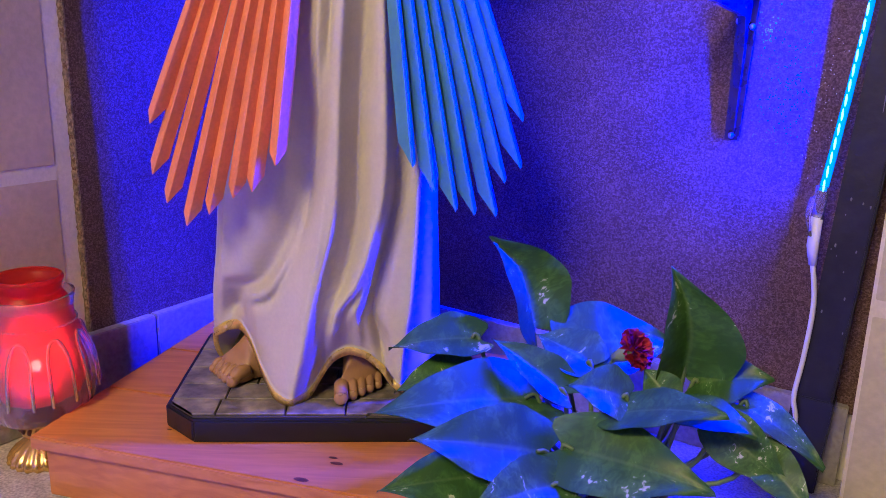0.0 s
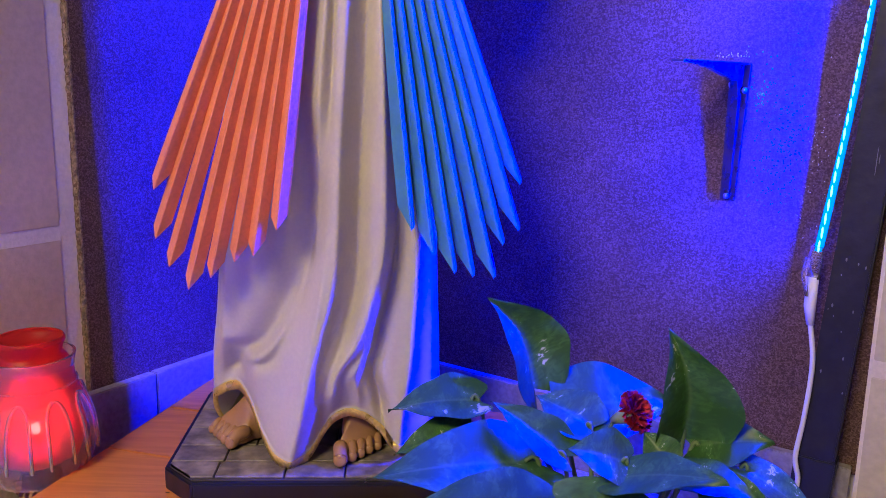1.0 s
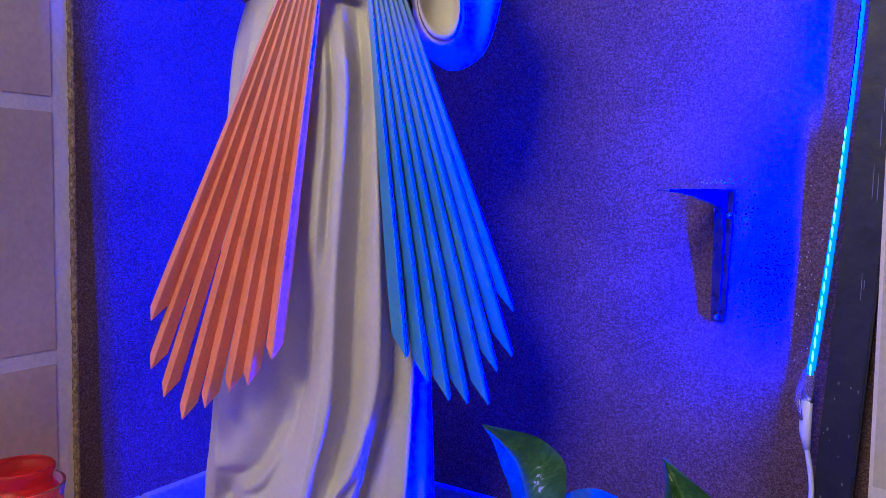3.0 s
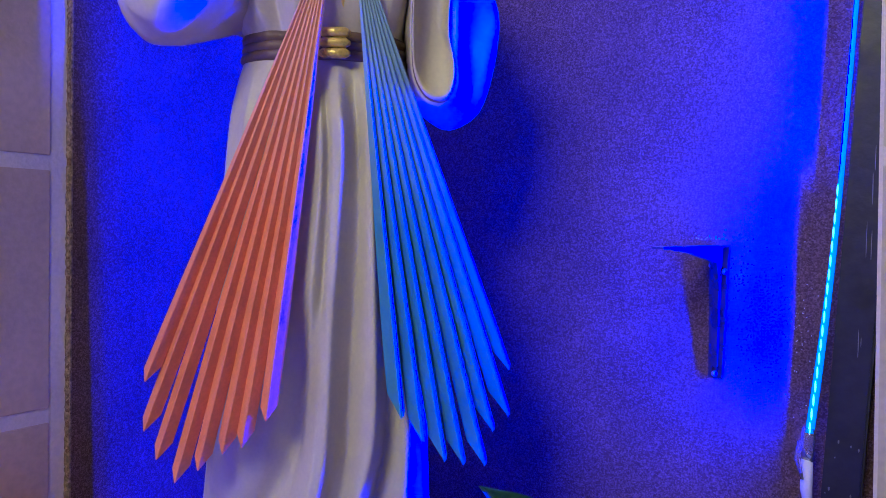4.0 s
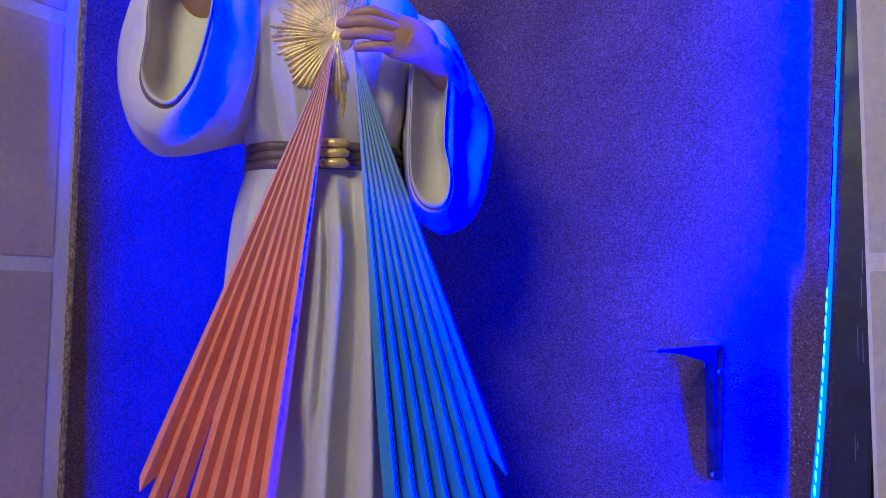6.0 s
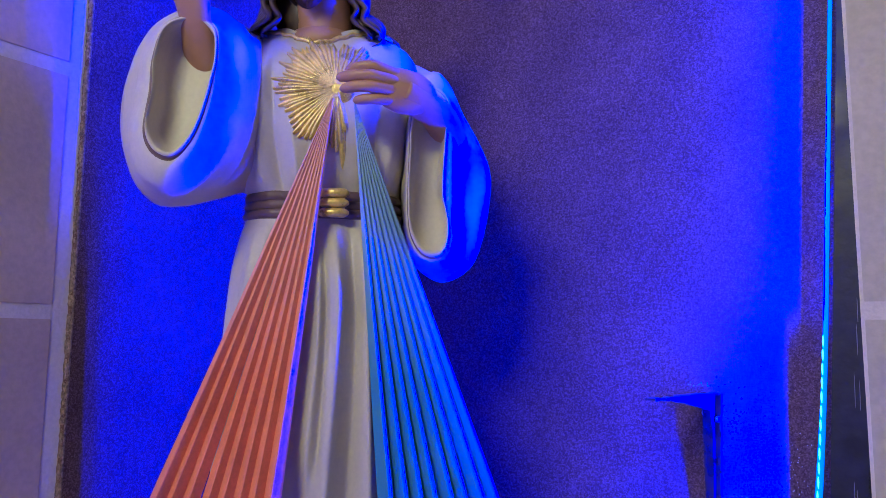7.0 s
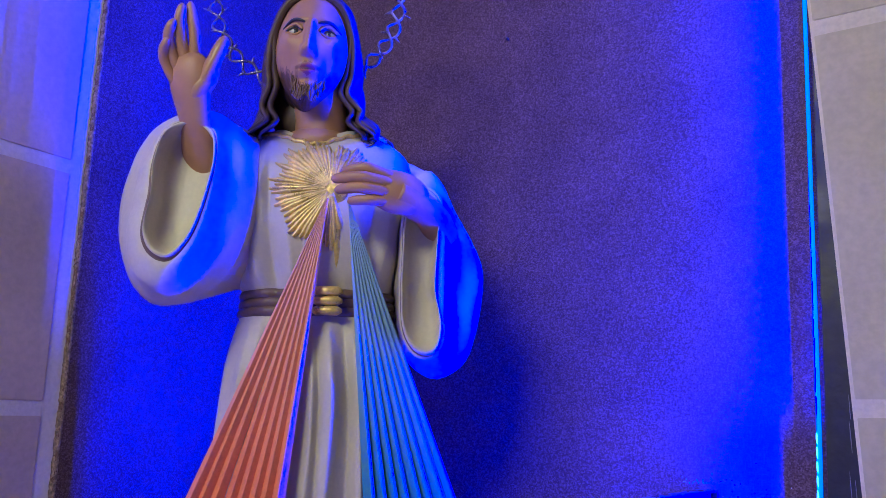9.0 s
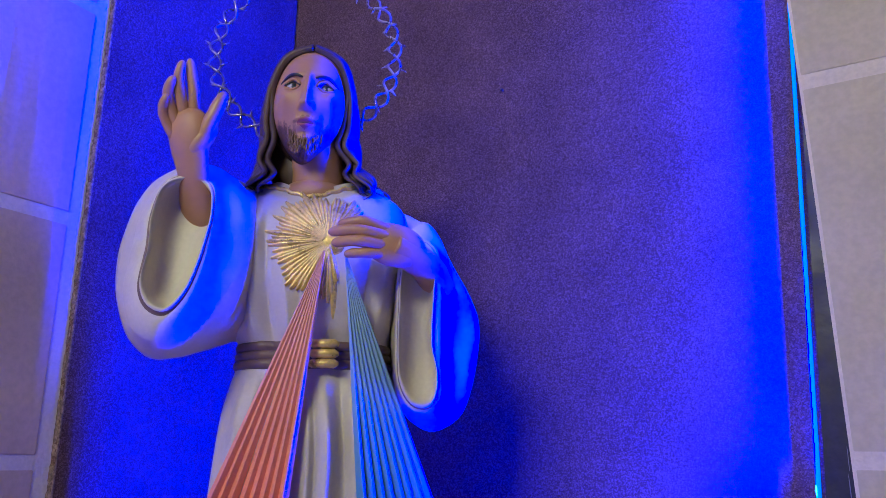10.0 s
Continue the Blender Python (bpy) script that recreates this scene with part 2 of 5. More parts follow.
GOLD = material("gold_leaf", (0.88, 0.66, 0.15), 0.34, 0.40, vary=0.3, scale=40, grain=0.12, bump=0.25)
BELT = material("brown_belt_paint", (0.16, 0.10, 0.075), 0.4, vary=0.3, scale=30, bump=0.1)
EYES = material("dark_eye_paint", (0.035, 0.03, 0.03), 0.3, vary=0.2)
EYEWHITE = material("eye_white_paint", (0.6, 0.58, 0.55), 0.3, vary=0.1)
NAIL = material("painted_nail", (0.56, 0.34, 0.19), 0.35, vary=0.1)
LIPS = material("lip_paint", (0.29, 0.085, 0.060), 0.45, vary=0.15)
SLAB = material("grey_painted_paving", (0.34, 0.29, 0.24), 0.5, vary=0.68, scale=34, grain=0.15, grain_scale=70, bump=0.25)
SLABJOINT = material("dark_paving_joint", (0.10, 0.085, 0.075), 0.6, vary=0.2)
RED = airbrushed("red_orange_paint", (0.80, 0.260, 0.105), (0.74, 0.42, 0.32))
BLUE = airbrushed("blue_paint", (0.085, 0.26, 0.35), (0.32, 0.42, 0.56))
SILVER = material("silvery_wire", (0.42, 0.38, 0.33), 0.32, 0.9, vary=0.3, scale=60)
STEEL = material("dark_enamelled_steel", (0.035, 0.022, 0.022), 0.3, 0.0, vary=0.5, scale=30, bump=0.05, coat=0.3)
SCREW = material("zinc_screw", (0.6, 0.58, 0.55), 0.3, 0.9, vary=0.2)
SPLASH = material("white_plaster_splash", (0.82, 0.80, 0.78), 0.7, vary=0.2)
RAWEDGE = material("raw_cut_edge", (0.27, 0.19, 0.14), 0.9, vary=0.6, scale=90, grain=0.4, bump=0.5)
SCUFF = material("pale_scuff", (0.22, 0.21, 0.20), 0.8, vary=0.3)
CABLE = material("white_cable", (0.72, 0.72, 0.72), 0.45, vary=0.08)
LEAF = leaf_material()
STEM = material("leaf_stem", (0.14, 0.22, 0.07), 0.45, vary=0.3, scale=30)
POT = material("dark_pot", (0.02, 0.02, 0.022), 0.4, vary=0.3)
SOIL = material("potting_soil", (0.03, 0.02, 0.015), 0.9, vary=0.5, scale=60, bump=0.6)
PETAL = material("carnation_petal", (0.55, 0.02, 0.03), 0.55, vary=0.35, scale=50, bump=0.1)
CALYX = material("carnation_calyx", (0.26, 0.34, 0.17), 0.5, vary=0.2)
CLEAR = glass_material("clear_pressed_glass", (0.96, 0.90, 0.90), 0.09, 0.93)
REDGLASS = glass_material("red_glass", (1.0, 0.075, 0.055), 0.40, 0.90)
# emission for the candlelight that fills the red cup
CUPGLOW = glow_material("candle_glow", (1.0, 0.045, 0.03), 1.8)
# emission for the white highlight on the votive lamp
GLINT = glow_material("white_glint_glow", (1.0, 0.80, 0.70), 12.0)
LEDBLUE = glow_material("led_blue_sleeve", (0.0, 0.22, 1.0), 1.5)
LEDDOT = glow_material("led_dot", (0.30, 0.72, 1.0), 2.2)
BRASS = material("polished_brass", (0.92, 0.60, 0.16), 0.22, 0.8, vary=0.2, scale=30, bump=0.02)

# ---- mesh helpers ----


def mesh_object(name, verts, faces, mats, index=None, smooth=True, parent=None, label=""):
    me = bpy.data.meshes.new(name)
    me.from_pydata([tuple(v) for v in verts], [], faces)
    for m in mats if isinstance(mats, (list, tuple)) else [mats]:
        me.materials.append(m)
    if index:
        me.polygons.foreach_set("material_index", index)
    me.polygons.foreach_set("use_smooth", [smooth] * len(me.polygons))
    me.update()
    ob = new(name, me)
    if parent:
        ob.parent = parent
    if label:
        ob["label"] = label
    return ob


def part(name, bm, mat, parent=None, label="", smooth=False):
    """Links a bmesh as one mesh object under a thing."""
    me = bpy.data.meshes.new(name)
    bmesh.ops.recalc_face_normals(bm, faces=bm.faces[:])
    bm.to_mesh(me)
    bm.free()
    for m in mat if isinstance(mat, (list, tuple)) else [mat]:
        me.materials.append(m)
    me.polygons.foreach_set("use_smooth", [smooth] * len(me.polygons))
    ob = new(name, me)
    if parent:
        ob.parent = parent
    if label:
        ob["label"] = label
    return ob


def thing(name, label, category, group="", kind="", place=None):
    ob = new(name)
    if place is not None:
        ob.location = place
    return tagged(ob, label, category, group, kind)


def box(size, m=Matrix(), bevel=0.0, bm=None, segments=2):
    bm = bm or bmesh.new()
    made = bmesh.ops.create_cube(bm, size=1.0, matrix=m @ Matrix.Diagonal((*size, 1)))
    if bevel:
        edges = list({e for v in made["verts"] for e in v.link_edges})
        bmesh.ops.bevel(bm, geom=edges, offset=bevel, segments=segments, affect="EDGES")
    return bm


def uvbox(u0, u1, v0, v1, z0, z1, bevel=0.0, bm=None):
    """A box in the corner's own directions."""
    m = Matrix((U, V, UP)).transposed().to_4x4()
    m.translation = at((u0 + u1) / 2, (v0 + v1) / 2, (z0 + z1) / 2)
    return box((u1 - u0, v1 - v0, z1 - z0), m, bevel, bm)


def spline(points, n, closed=False):
    """Catmull-Rom through the points, n samples."""
    p = np.array([tuple(q) for q in points], float)
    k = len(p)
    out = []
    for s in np.linspace(0, k if closed else k - 1, n, endpoint=not closed):
        i = int(math.floor(s)) if closed else min(int(math.floor(s)), k - 2)
        f = s - i
        q = [p[(i + j) % k] if closed else p[min(max(i + j, 0), k - 1)] for j in (-1, 0, 1, 2)]
        out.append(0.5 * (2 * q[1] + (q[2] - q[0]) * f + (2 * q[0] - 5 * q[1] + 4 * q[2] - q[3]) * f * f + (3 * q[1] - q[0] - 3 * q[2] + q[3]) * f ** 3))
    return np.array(out)


class Clay:
    """Gathers shells of one mesh, each with its paint."""

    def __init__(self):
        self.v, self.f, self.i, self.mats = [], [], [], []

    def paint(self, mat):
        if mat not in self.mats:
            self.mats.append(mat)
        return self.mats.index(mat)

    def grid(self, rows, mat, closed=True, cap0=False, cap1=False):
        """rows: rings or strips of equal length; mat: a paint, or one per band."""
        rows = [np.asarray(r, float) for r in rows]
        n, base = len(rows[0]), len(self.v)
        for r in rows:
            self.v.extend(map(tuple, r))
        for j in range(len(rows) - 1):
            k = self.paint(mat[j] if isinstance(mat, list) else mat)
            for i in range(n if closed else n - 1):
                a, b = base + j * n + i, base + j * n + (i + 1) % n
                self.f.append((a, b, b + n, a + n))
                self.i.append(k)
        for flag, j in ((cap0, 0), (cap1, len(rows) - 1)):
            if flag:
                c = len(self.v)
                self.v.append(tuple(rows[j].mean(0)))
                k = self.paint(mat[min(j, len(mat) - 1)] if isinstance(mat, list) else mat)
                for i in range(n):
                    a, b = base + j * n + i, base + j * n + (i + 1) % n
                    self.f.append((b, a, c) if j == 0 else (a, b, c))
                    self.i.append(k)

    def tube(self, path, radii, mat, sides=10, flat=1.0, up=(0.3, 0.2, 1)):
        path = np.asarray(path, float)
        radii = np.broadcast_to(np.asarray(radii, float), (len(path),))
        rows = []
        for j, p in enumerate(path):
            t = path[min(j + 1, len(path) - 1)] - path[max(j - 1, 0)]
            t /= np.linalg.norm(t) + 1e-9
            s = np.cross(t, up)
            s /= np.linalg.norm(s) + 1e-9
            w = np.cross(s, t)
            rows.append([p + radii[j] * (math.cos(a) * s + math.sin(a) * w * flat) for a in np.linspace(0, 2 * math.pi, sides, endpoint=False)])
        self.grid(rows, mat, True, True, True)

    def ball(self, centre, size, mat, turn=None, n=20, m=14, shape=None, paint=None):
        """paint: a second paint chosen by the direction from the middle."""
        rows, first = [], len(self.i)
        for j in range(m + 1):
            lat = math.pi * j / m
            row = []
            for i in range(n):
                lon = 2 * math.pi * i / n
                q = Vector((math.sin(lat) * math.cos(lon), math.sin(lat) * math.sin(lon), math.cos(lat)))
                p = Vector((q.x * size[0], q.y * size[1], q.z * size[2]))
                if shape:
                    p = shape(p, q)
                if turn is not None:
                    p = turn @ p
                row.append(tuple(Vector(centre) + p))
            rows.append(row)
        self.grid(rows, mat)
        if paint:
            for j in range(m):
                lat = math.pi * (j + 0.5) / m
                for i in range(n):
                    lon = 2 * math.pi * (i + 0.5) / n
                    other = paint(Vector((math.sin(lat) * math.cos(lon), math.sin(lat) * math.sin(lon), math.cos(lat))))
                    if other:
                        self.i[first + j * n + i] = self.paint(other)

    def build(self, name, parent=None, label=""):
        return mesh_object(name, self.v, self.f, self.mats, self.i, True, parent, label)


# ---- the setting ----
TOP = 2.55
floor = tagged(part("floor", box((6.0, 7.2, 0.1), pose(0, -0.6, -0.08)), STONE), "speckled beige stone ledge under the statue", "floor", kind="structure")
wall_left = tagged(part("wall_left", uvbox(-0.12, -0.012, -0.12, 3.6, -0.03, TOP), JOINT), "pale plastered block wall with wide light joints", "wall", kind="structure")
wall_right = tagged(part("wall_right", uvbox(-0.012, 3.6, -0.12, -0.012, -0.03, TOP), JOINT), "plastered wall behind the brown panel", "wall", kind="structure")
panel_left = tagged(part("wall_panel_left", uvbox(-0.012, 0.0, 0.0, 0.494, 0.085, 2.30, 0.0015), CORK), "brown granular cork panel with a rough cut edge", "wall panel", kind="structure")
panel_right = tagged(part("wall_panel_right", uvbox(0.0, 1.30, -0.012, 0.0, 0.085, 2.30, 0.0015), CORK), "brown granular cork panel lit blue by an LED strip", "wall panel", kind="structure")
rows, step = [], random.Random(21)
for z in np.linspace(0.09, 2.29, 420):
    a, b = 0.4935 + step.uniform(0.0, 0.0022), step.uniform(-0.0005, 0.0015)
    rows.append([at(-0.012, 0.490, z), at(-0.012, a, z), at(-0.006, a + step.uniform(-0.001, 0.001), z), at(b, a - 0.001, z), at(0.0002, 0.490, z)])
ragged = Clay()
ragged.grid(rows, RAWEDGE, False)
ragged.build("cut_edge", panel_left, "ragged pale cut edge")
wall_pier = tagged(part("wall_pier", uvbox(1.135, 2.4, 0.0, 0.085, -0.03, TOP, 0.004), PIERJOINT), "yellowish plastered block pier beside the post", "wall", kind="structure")
# unseen walls and ceiling, added to enclose the light and limit its bounce
for name, b in (("wall_back", ((6.0, 0.1, TOP + 0.03), pose(0, -4.0, TOP / 2 - 0.015))), ("wall_west", ((0.1, 7.4, TOP + 0.03), pose(-2.9, -0.6, TOP / 2 - 0.015))), ("wall_east", ((0.1, 7.4, TOP + 0.03), pose(2.9, -0.6, TOP / 2 - 0.015)))):
    tagged(part(name, box(*b), ROOM), "unseen dark wall added to close the room and limit bounced light", "wall", kind="structure")
tagged(part("ceiling", box((6.0, 7.2, 0.1), pose(0, -0.6, TOP + 0.05)), ROOM), "unseen dark ceiling added to close the room and limit bounced light", "ceiling", kind="structure")


def skirting(name, spans, left):
    ob = new(name)
    tagged(ob, "grey stone skirting tiles at the foot of the panel", "skirting", kind="structure")
    for a, b in spans:
        bm = uvbox(0.0, 0.021, a, b, -0.03, 0.101, 0.002) if left else uvbox(a, b, 0.0, 0.018, -0.03, 0.101, 0.002)
        part("tile", bm, SKIRT, ob)
    return ob


skirting("baseboard_left", [(0.020, 0.373), (0.376, 0.70)], True)
skirting("baseboard_right", [(0.0, 0.33), (0.333, 0.66), (0.663, 0.99), (0.993, 1.133)], False)


def blocks(wall, left, spans, joints, face, mat):
    """Large plastered blocks, rounded at the corners, between wide joints."""
    for a, b in spans:
        for z0, z1 in zip(joints, joints[1:]):
            if left:
                bm = uvbox(face - 0.01, face + 0.0012, a, b, z0 + 0.012, z1 - 0.012, 0.0011)
            else:
                bm = uvbox(a, b, face - 0.01, face + 0.0012, z0 + 0.012, z1 - 0.012, 0.0011)
            part("block", bm, mat, wall)


blocks(wall_left, True, [(0.522, 1.05), (1.075, 1.60)], [-0.03, 0.381, 0.79, 1.20, 1.61, 2.02, 2.43], -0.012, PLASTER)
PIER_SHEAR = Matrix.Translation((0, 0, 0.9)) @ Matrix(((1, 0, -0.021, 0), (0, 1, 0, 0), (0, 0, 1, 0), (0, 0, 0, 1))) @ Matrix.Translation((-0.008, 0, -0.9))
blocks(wall_pier, False, [(1.140, 1.62), (1.645, 2.12)], [-0.25, 0.28, 0.805, 1.355, 1.90, 2.45], 0.085, PIER)
for ob in (wall_pier, *wall_pier.children):
    ob.data.transform(PIER_SHEAR)

# ---- the wooden plinth ----


def wooden_plinth():
    turn = pose(-0.552, 0.975, 0, 0, 0, -14.6)
    ob = thing("wooden_plinth", "low varnished orange pine plinth with dark knots on the stone ledge", "plinth")
    w, d, top = 0.66, 0.50, 0.065
    for k in range(3):
        y0, y1 = d * k / 3 + 0.0006, d * (k + 1) / 3 - 0.0006
        part("board", box((w, y1 - y0, 0.02), turn @ pose(w / 2, (y0 + y1) / 2, top - 0.01), 0.0025), PINE, ob)
    part("front_panel", box((w - 0.03, 0.018, 0.075), turn @ pose(w / 2, 0.021, 0.0075), 0.002), PINE, ob)
    for x in (0.024, w - 0.024):
        part("side_panel", box((0.018, d - 0.06, 0.075), turn @ pose(x, d / 2 + 0.005, 0.0075), 0.002), PINE, ob)
    for x, y, r in ((0.428, 0.062, 0.007), (0.418, 0.074, 0.005), (0.40, 0.012, 0.008), (0.17, 0.075, 0.003)):
        bm = bmesh.new()
        bmesh.ops.create_circle(bm, cap_ends=True, segments=14, radius=r, matrix=turn @ pose(x, y, top + 0.0006) @ Matrix.Diagonal((1.3, 0.55, 1, 1)))
        part("knot", bm, DARKSPOT, ob)
    bm = bmesh.new()
    bmesh.ops.create_circle(bm, cap_ends=True, segments=14, radius=0.014, matrix=turn @ pose(0.405, 0.0115, 0.030, 90) @ Matrix.Diagonal((1.5, 0.5, 1, 1)))
    part("knot", bm, DARKSPOT, ob)
    return ob


wooden_plinth()

# ---- the statue's base ----


def statue_base():
    turn = pose(-0.159, 1.165, 0.065, 0, 0, 3.5)
    ob = thing("statue_base", "black painted base plate with a grey paving-painted top", "base")
    w, d, c = 0.225, 0.185, 0.048

    def outline(g):
        return [(-w + c, -d + g), (w - c, -d + g), (w - g, -d + c), (w - g, d - c), (w - c, d - g), (-w + c, d - g), (-w + g, d - c), (-w + g, -d + c)]

    bm = bmesh.new()
    face = bm.faces.new([bm.verts.new(turn @ Vector((x, y, 0))) for x, y in outline(0)])
    up = bmesh.ops.extrude_face_region(bm, geom=[face])
    bmesh.ops.translate(bm, verts=[v for v in up["geom"] if isinstance(v, bmesh.types.BMVert)], vec=(0, 0, 0.034))
    bmesh.ops.bevel(bm, geom=bm.edges[:], offset=0.003, segments=2, affect="EDGES")
    part("plate", bm, BLACK, ob)
    bm = bmesh.new()
    face = bm.faces.new([bm.verts.new(turn @ Vector((x, y, 0.034))) for x, y in outline(0.008)])
    up = bmesh.ops.extrude_face_region(bm, geom=[face])
    bmesh.ops.translate(bm, verts=[v for v in up["geom"] if isinstance(v, bmesh.types.BMVert)], vec=(0, 0, 0.002))
    part("paving_bed", bm, SLABJOINT, ob)
    # paving slabs, cut to the chamfered outline
    rows = [-d + 0.009, -d + 0.055, -d + 0.105, -d + 0.165, -d + 0.235, d - 0.009]
    rnd = random.Random(4)
    for j in range(len(rows) - 1):
        y0, y1 = rows[j] + 0.0012, rows[j + 1] - 0.0012
        x = -w + 0.009 - rnd.random() * 0.05
        while x < w:
            step = 0.075 + rnd.random() * 0.05
            bm = bmesh.new()
            x0, x1 = max(x + 0.0012, -w + 0.009), min(x + step - 0.0012, w - 0.009)
            if x1 - x0 > 0.006:
                box((x1 - x0, y1 - y0, 0.004), pose((x0 + x1) / 2, (y0 + y1) / 2, 0.038), 0.0009, bm, 1)
                for sx in (-1, 1):
                    for sy in (-1, 1):
                        n = Vector((sx, sy, 0)).normalized()
                        p = Vector((sx * (w - 0.008), sy * (d - c), 0))
                        bmesh.ops.bisect_plane(bm, geom=bm.verts[:] + bm.edges[:] + bm.faces[:], plane_co=p, plane_no=n, clear_outer=True)
                if len(bm.faces) > 3:
                    bmesh.ops.transform(bm, matrix=turn, verts=bm.verts[:])
                    part("paving_slab", bm, SLAB, ob)
                else:
                    bm.free()
            x += step
    return ob


statue_base()

# ---- the statue: one mesh ----
# height, left edge, right edge, depth of the front, of the back, middle line in y
BODY = [
    (0.104, -0.340, 0.016, 0.114, 0.120, 1.140),
    (0.165, -0.338, 0.010, 0.114, 0.115, 1.138),
    (0.265, -0.328, 0.006, 0.112, 0.110, 1.135),
    (0.350, -0.320, 0.001, 0.110, 0.105, 1.133),
    (0.500, -0.311, -0.006, 0.105, 0.100, 1.130),
    (0.650, -0.304, -0.012, 0.098, 0.095, 1.130),
    (0.750, -0.300, -0.018, 0.094, 0.092, 1.130),
    (0.850, -0.292, -0.027, 0.086, 0.088, 1.130),
    (0.900, -0.282, -0.038, 0.076, 0.083, 1.130),
    (0.930, -0.274, -0.046, 0.068, 0.078, 1.130),
    (0.960, -0.272, -0.048, 0.067, 0.078, 1.130),
    (0.985, -0.284, -0.046, 0.076, 0.080, 1.130),
    (1.045, -0.298, -0.036, 0.086, 0.085, 1.130),
    (1.100, -0.302, -0.026, 0.086, 0.088, 1.130),
    (1.150, -0.306, -0.022, 0.078, 0.086, 1.132),
    (1.185, -0.298, -0.034, 0.066, 0.078, 1.135),
    (1.210, -0.268, -0.066, 0.056, 0.066, 1.138),
    (1.228, -0.236, -0.104, 0.052, 0.056, 1.138),
]
BODY_FINE = spline(BODY, 700)


def body_at(z):
    i = int(np.clip(np.searchsorted(BODY_FINE[:, 0], z), 0, len(BODY_FINE) - 1))
    return BODY_FINE[i]


# folds of the robe: lines of x against height, width to either side, height of the ridge (minus: a valley)
FOLDS = [
    (((0.14, -0.300), (0.238, -0.279), (0.29, -0.236), (0.367, -0.198), (0.442, -0.176), (0.58, -0.165)), 0.026, 0.020, -0.025),
    (((0.20, -0.270), (0.243, -0.250), (0.275, -0.222), (0.33, -0.193), (0.40, -0.178)), 0.008, 0.007, 0.008),
    (((0.20, -0.268), (0.227, -0.256), (0.264, -0.222), (0.345, -0.187), (0.443, -0.167), (0.56, -0.160)), 0.008, 0.010, -0.010),
    (((0.104, -0.196), (0.149, -0.186), (0.277, -0.158), (0.369, -0.138), (0.443, -0.132), (0.551, -0.130), (0.70, -0.124), (0.813, -0.122), (0.906, -0.132)), 0.027, 0.010, 0.023),
    (((0.104, -0.160), (0.183, -0.150), (0.294, -0.124), (0.37, -0.108), (0.444, -0.106), (0.552, -0.103), (0.70, -0.098), (0.813, -0.101), (0.90, -0.112)), 0.010, 0.014, -0.014),
    (((0.16, -0.142), (0.223, -0.134), (0.294, -0.106), (0.371, -0.083), (0.445, -0.074), (0.60, -0.078), (0.80, -0.088), (0.90, -0.098)), 0.022, 0.010, 0.022),
    (((0.13, -0.070), (0.178, -0.075), (0.217, -0.083), (0.28, -0.076), (0.357, -0.061), (0.424, -0.053), (0.60, -0.055), (0.90, -0.070)), 0.010, 0.010, -0.017),
    (((0.104, -0.050), (0.178, -0.046), (0.258, -0.036), (0.373, -0.031), (0.447, -0.032), (0.65, -0.040), (0.90, -0.060)), 0.018, 0.008, 0.015),
    (((0.104, -0.006), (0.336, -0.008), (0.60, -0.016), (0.85, -0.030)), 0.007, 0.007, 0.006),
    (((0.44, -0.165), (0.558, -0.158), (0.662, -0.153), (0.737, -0.147), (0.835, -0.148), (0.90, -0.158)), 0.010, 0.007, 0.011),
    (((0.60, -0.143), (0.647, -0.141), (0.737, -0.139), (0.813, -0.140), (0.874, -0.146)), 0.0045, 0.0045, -0.009),
    (((0.22, -0.178), (0.36, -0.153), (0.46, -0.146)), 0.006, 0.006, 0.004),
    (((0.20, -0.118), (0.28, -0.096), (0.36, -0.092)), 0.006, 0.005, 0.005),
    (((0.15, -0.105), (0.22, -0.108), (0.28, -0.092)), 0.007, 0.006, 0.006),
    (((0.62, -0.243), (0.75, -0.238), (0.90, -0.232)), 0.012, 0.008, 0.007),
    (((0.76, -0.226), (0.84, -0.224), (0.91, -0.222)), 0.006, 0.006, -0.006),
    (((0.14, -0.318), (0.30, -0.300), (0.50, -0.285)), 0.008, 0.008, 0.004),
    (((0.97, -0.262), (1.03, -0.272), (1.12, -0.280)), 0.009, 0.009, 0.007),
    (((0.97, -0.185), (1.00, -0.190), (1.05, -0.198)), 0.008, 0.008, 0.006),
    (((0.97, -0.170), (1.00, -0.172), (1.04, -0.176)), 0.006, 0.006, -0.005),
    (((0.97, -0.062), (1.03, -0.046), (1.12, -0.048)), 0.008, 0.008, 0.007),
    (((1.05, -0.225), (1.12, -0.240), (1.20, -0.236)), 0.010, 0.010, 0.007),
    (((1.05, -0.252), (1.12, -0.268), (1.19, -0.262)), 0.008, 0.008, -0.006),
    (((0.62, -0.276), (0.75, -0.262), (0.92, -0.245)), 0.010, 0.010, 0.008),
    (((0.94, -0.225), (1.02, -0.245), (1.16, -0.262)), 0.012, 0.012, 0.008),
    (((0.94, -0.205), (1.02, -0.222), (1.16, -0.235)), 0.009, 0.009, -0.007),
    (((0.94, -0.080), (1.02, -0.060), (1.10, -0.050)), 0.010, 0.010, 0.008),
    (((0.94, -0.100), (1.02, -0.082), (1.10, -0.072)), 0.008, 0.008, -0.007),
]


FOLD_LINES = [(spline(line, 40), before, after, height) for line, before, after, height in FOLDS]


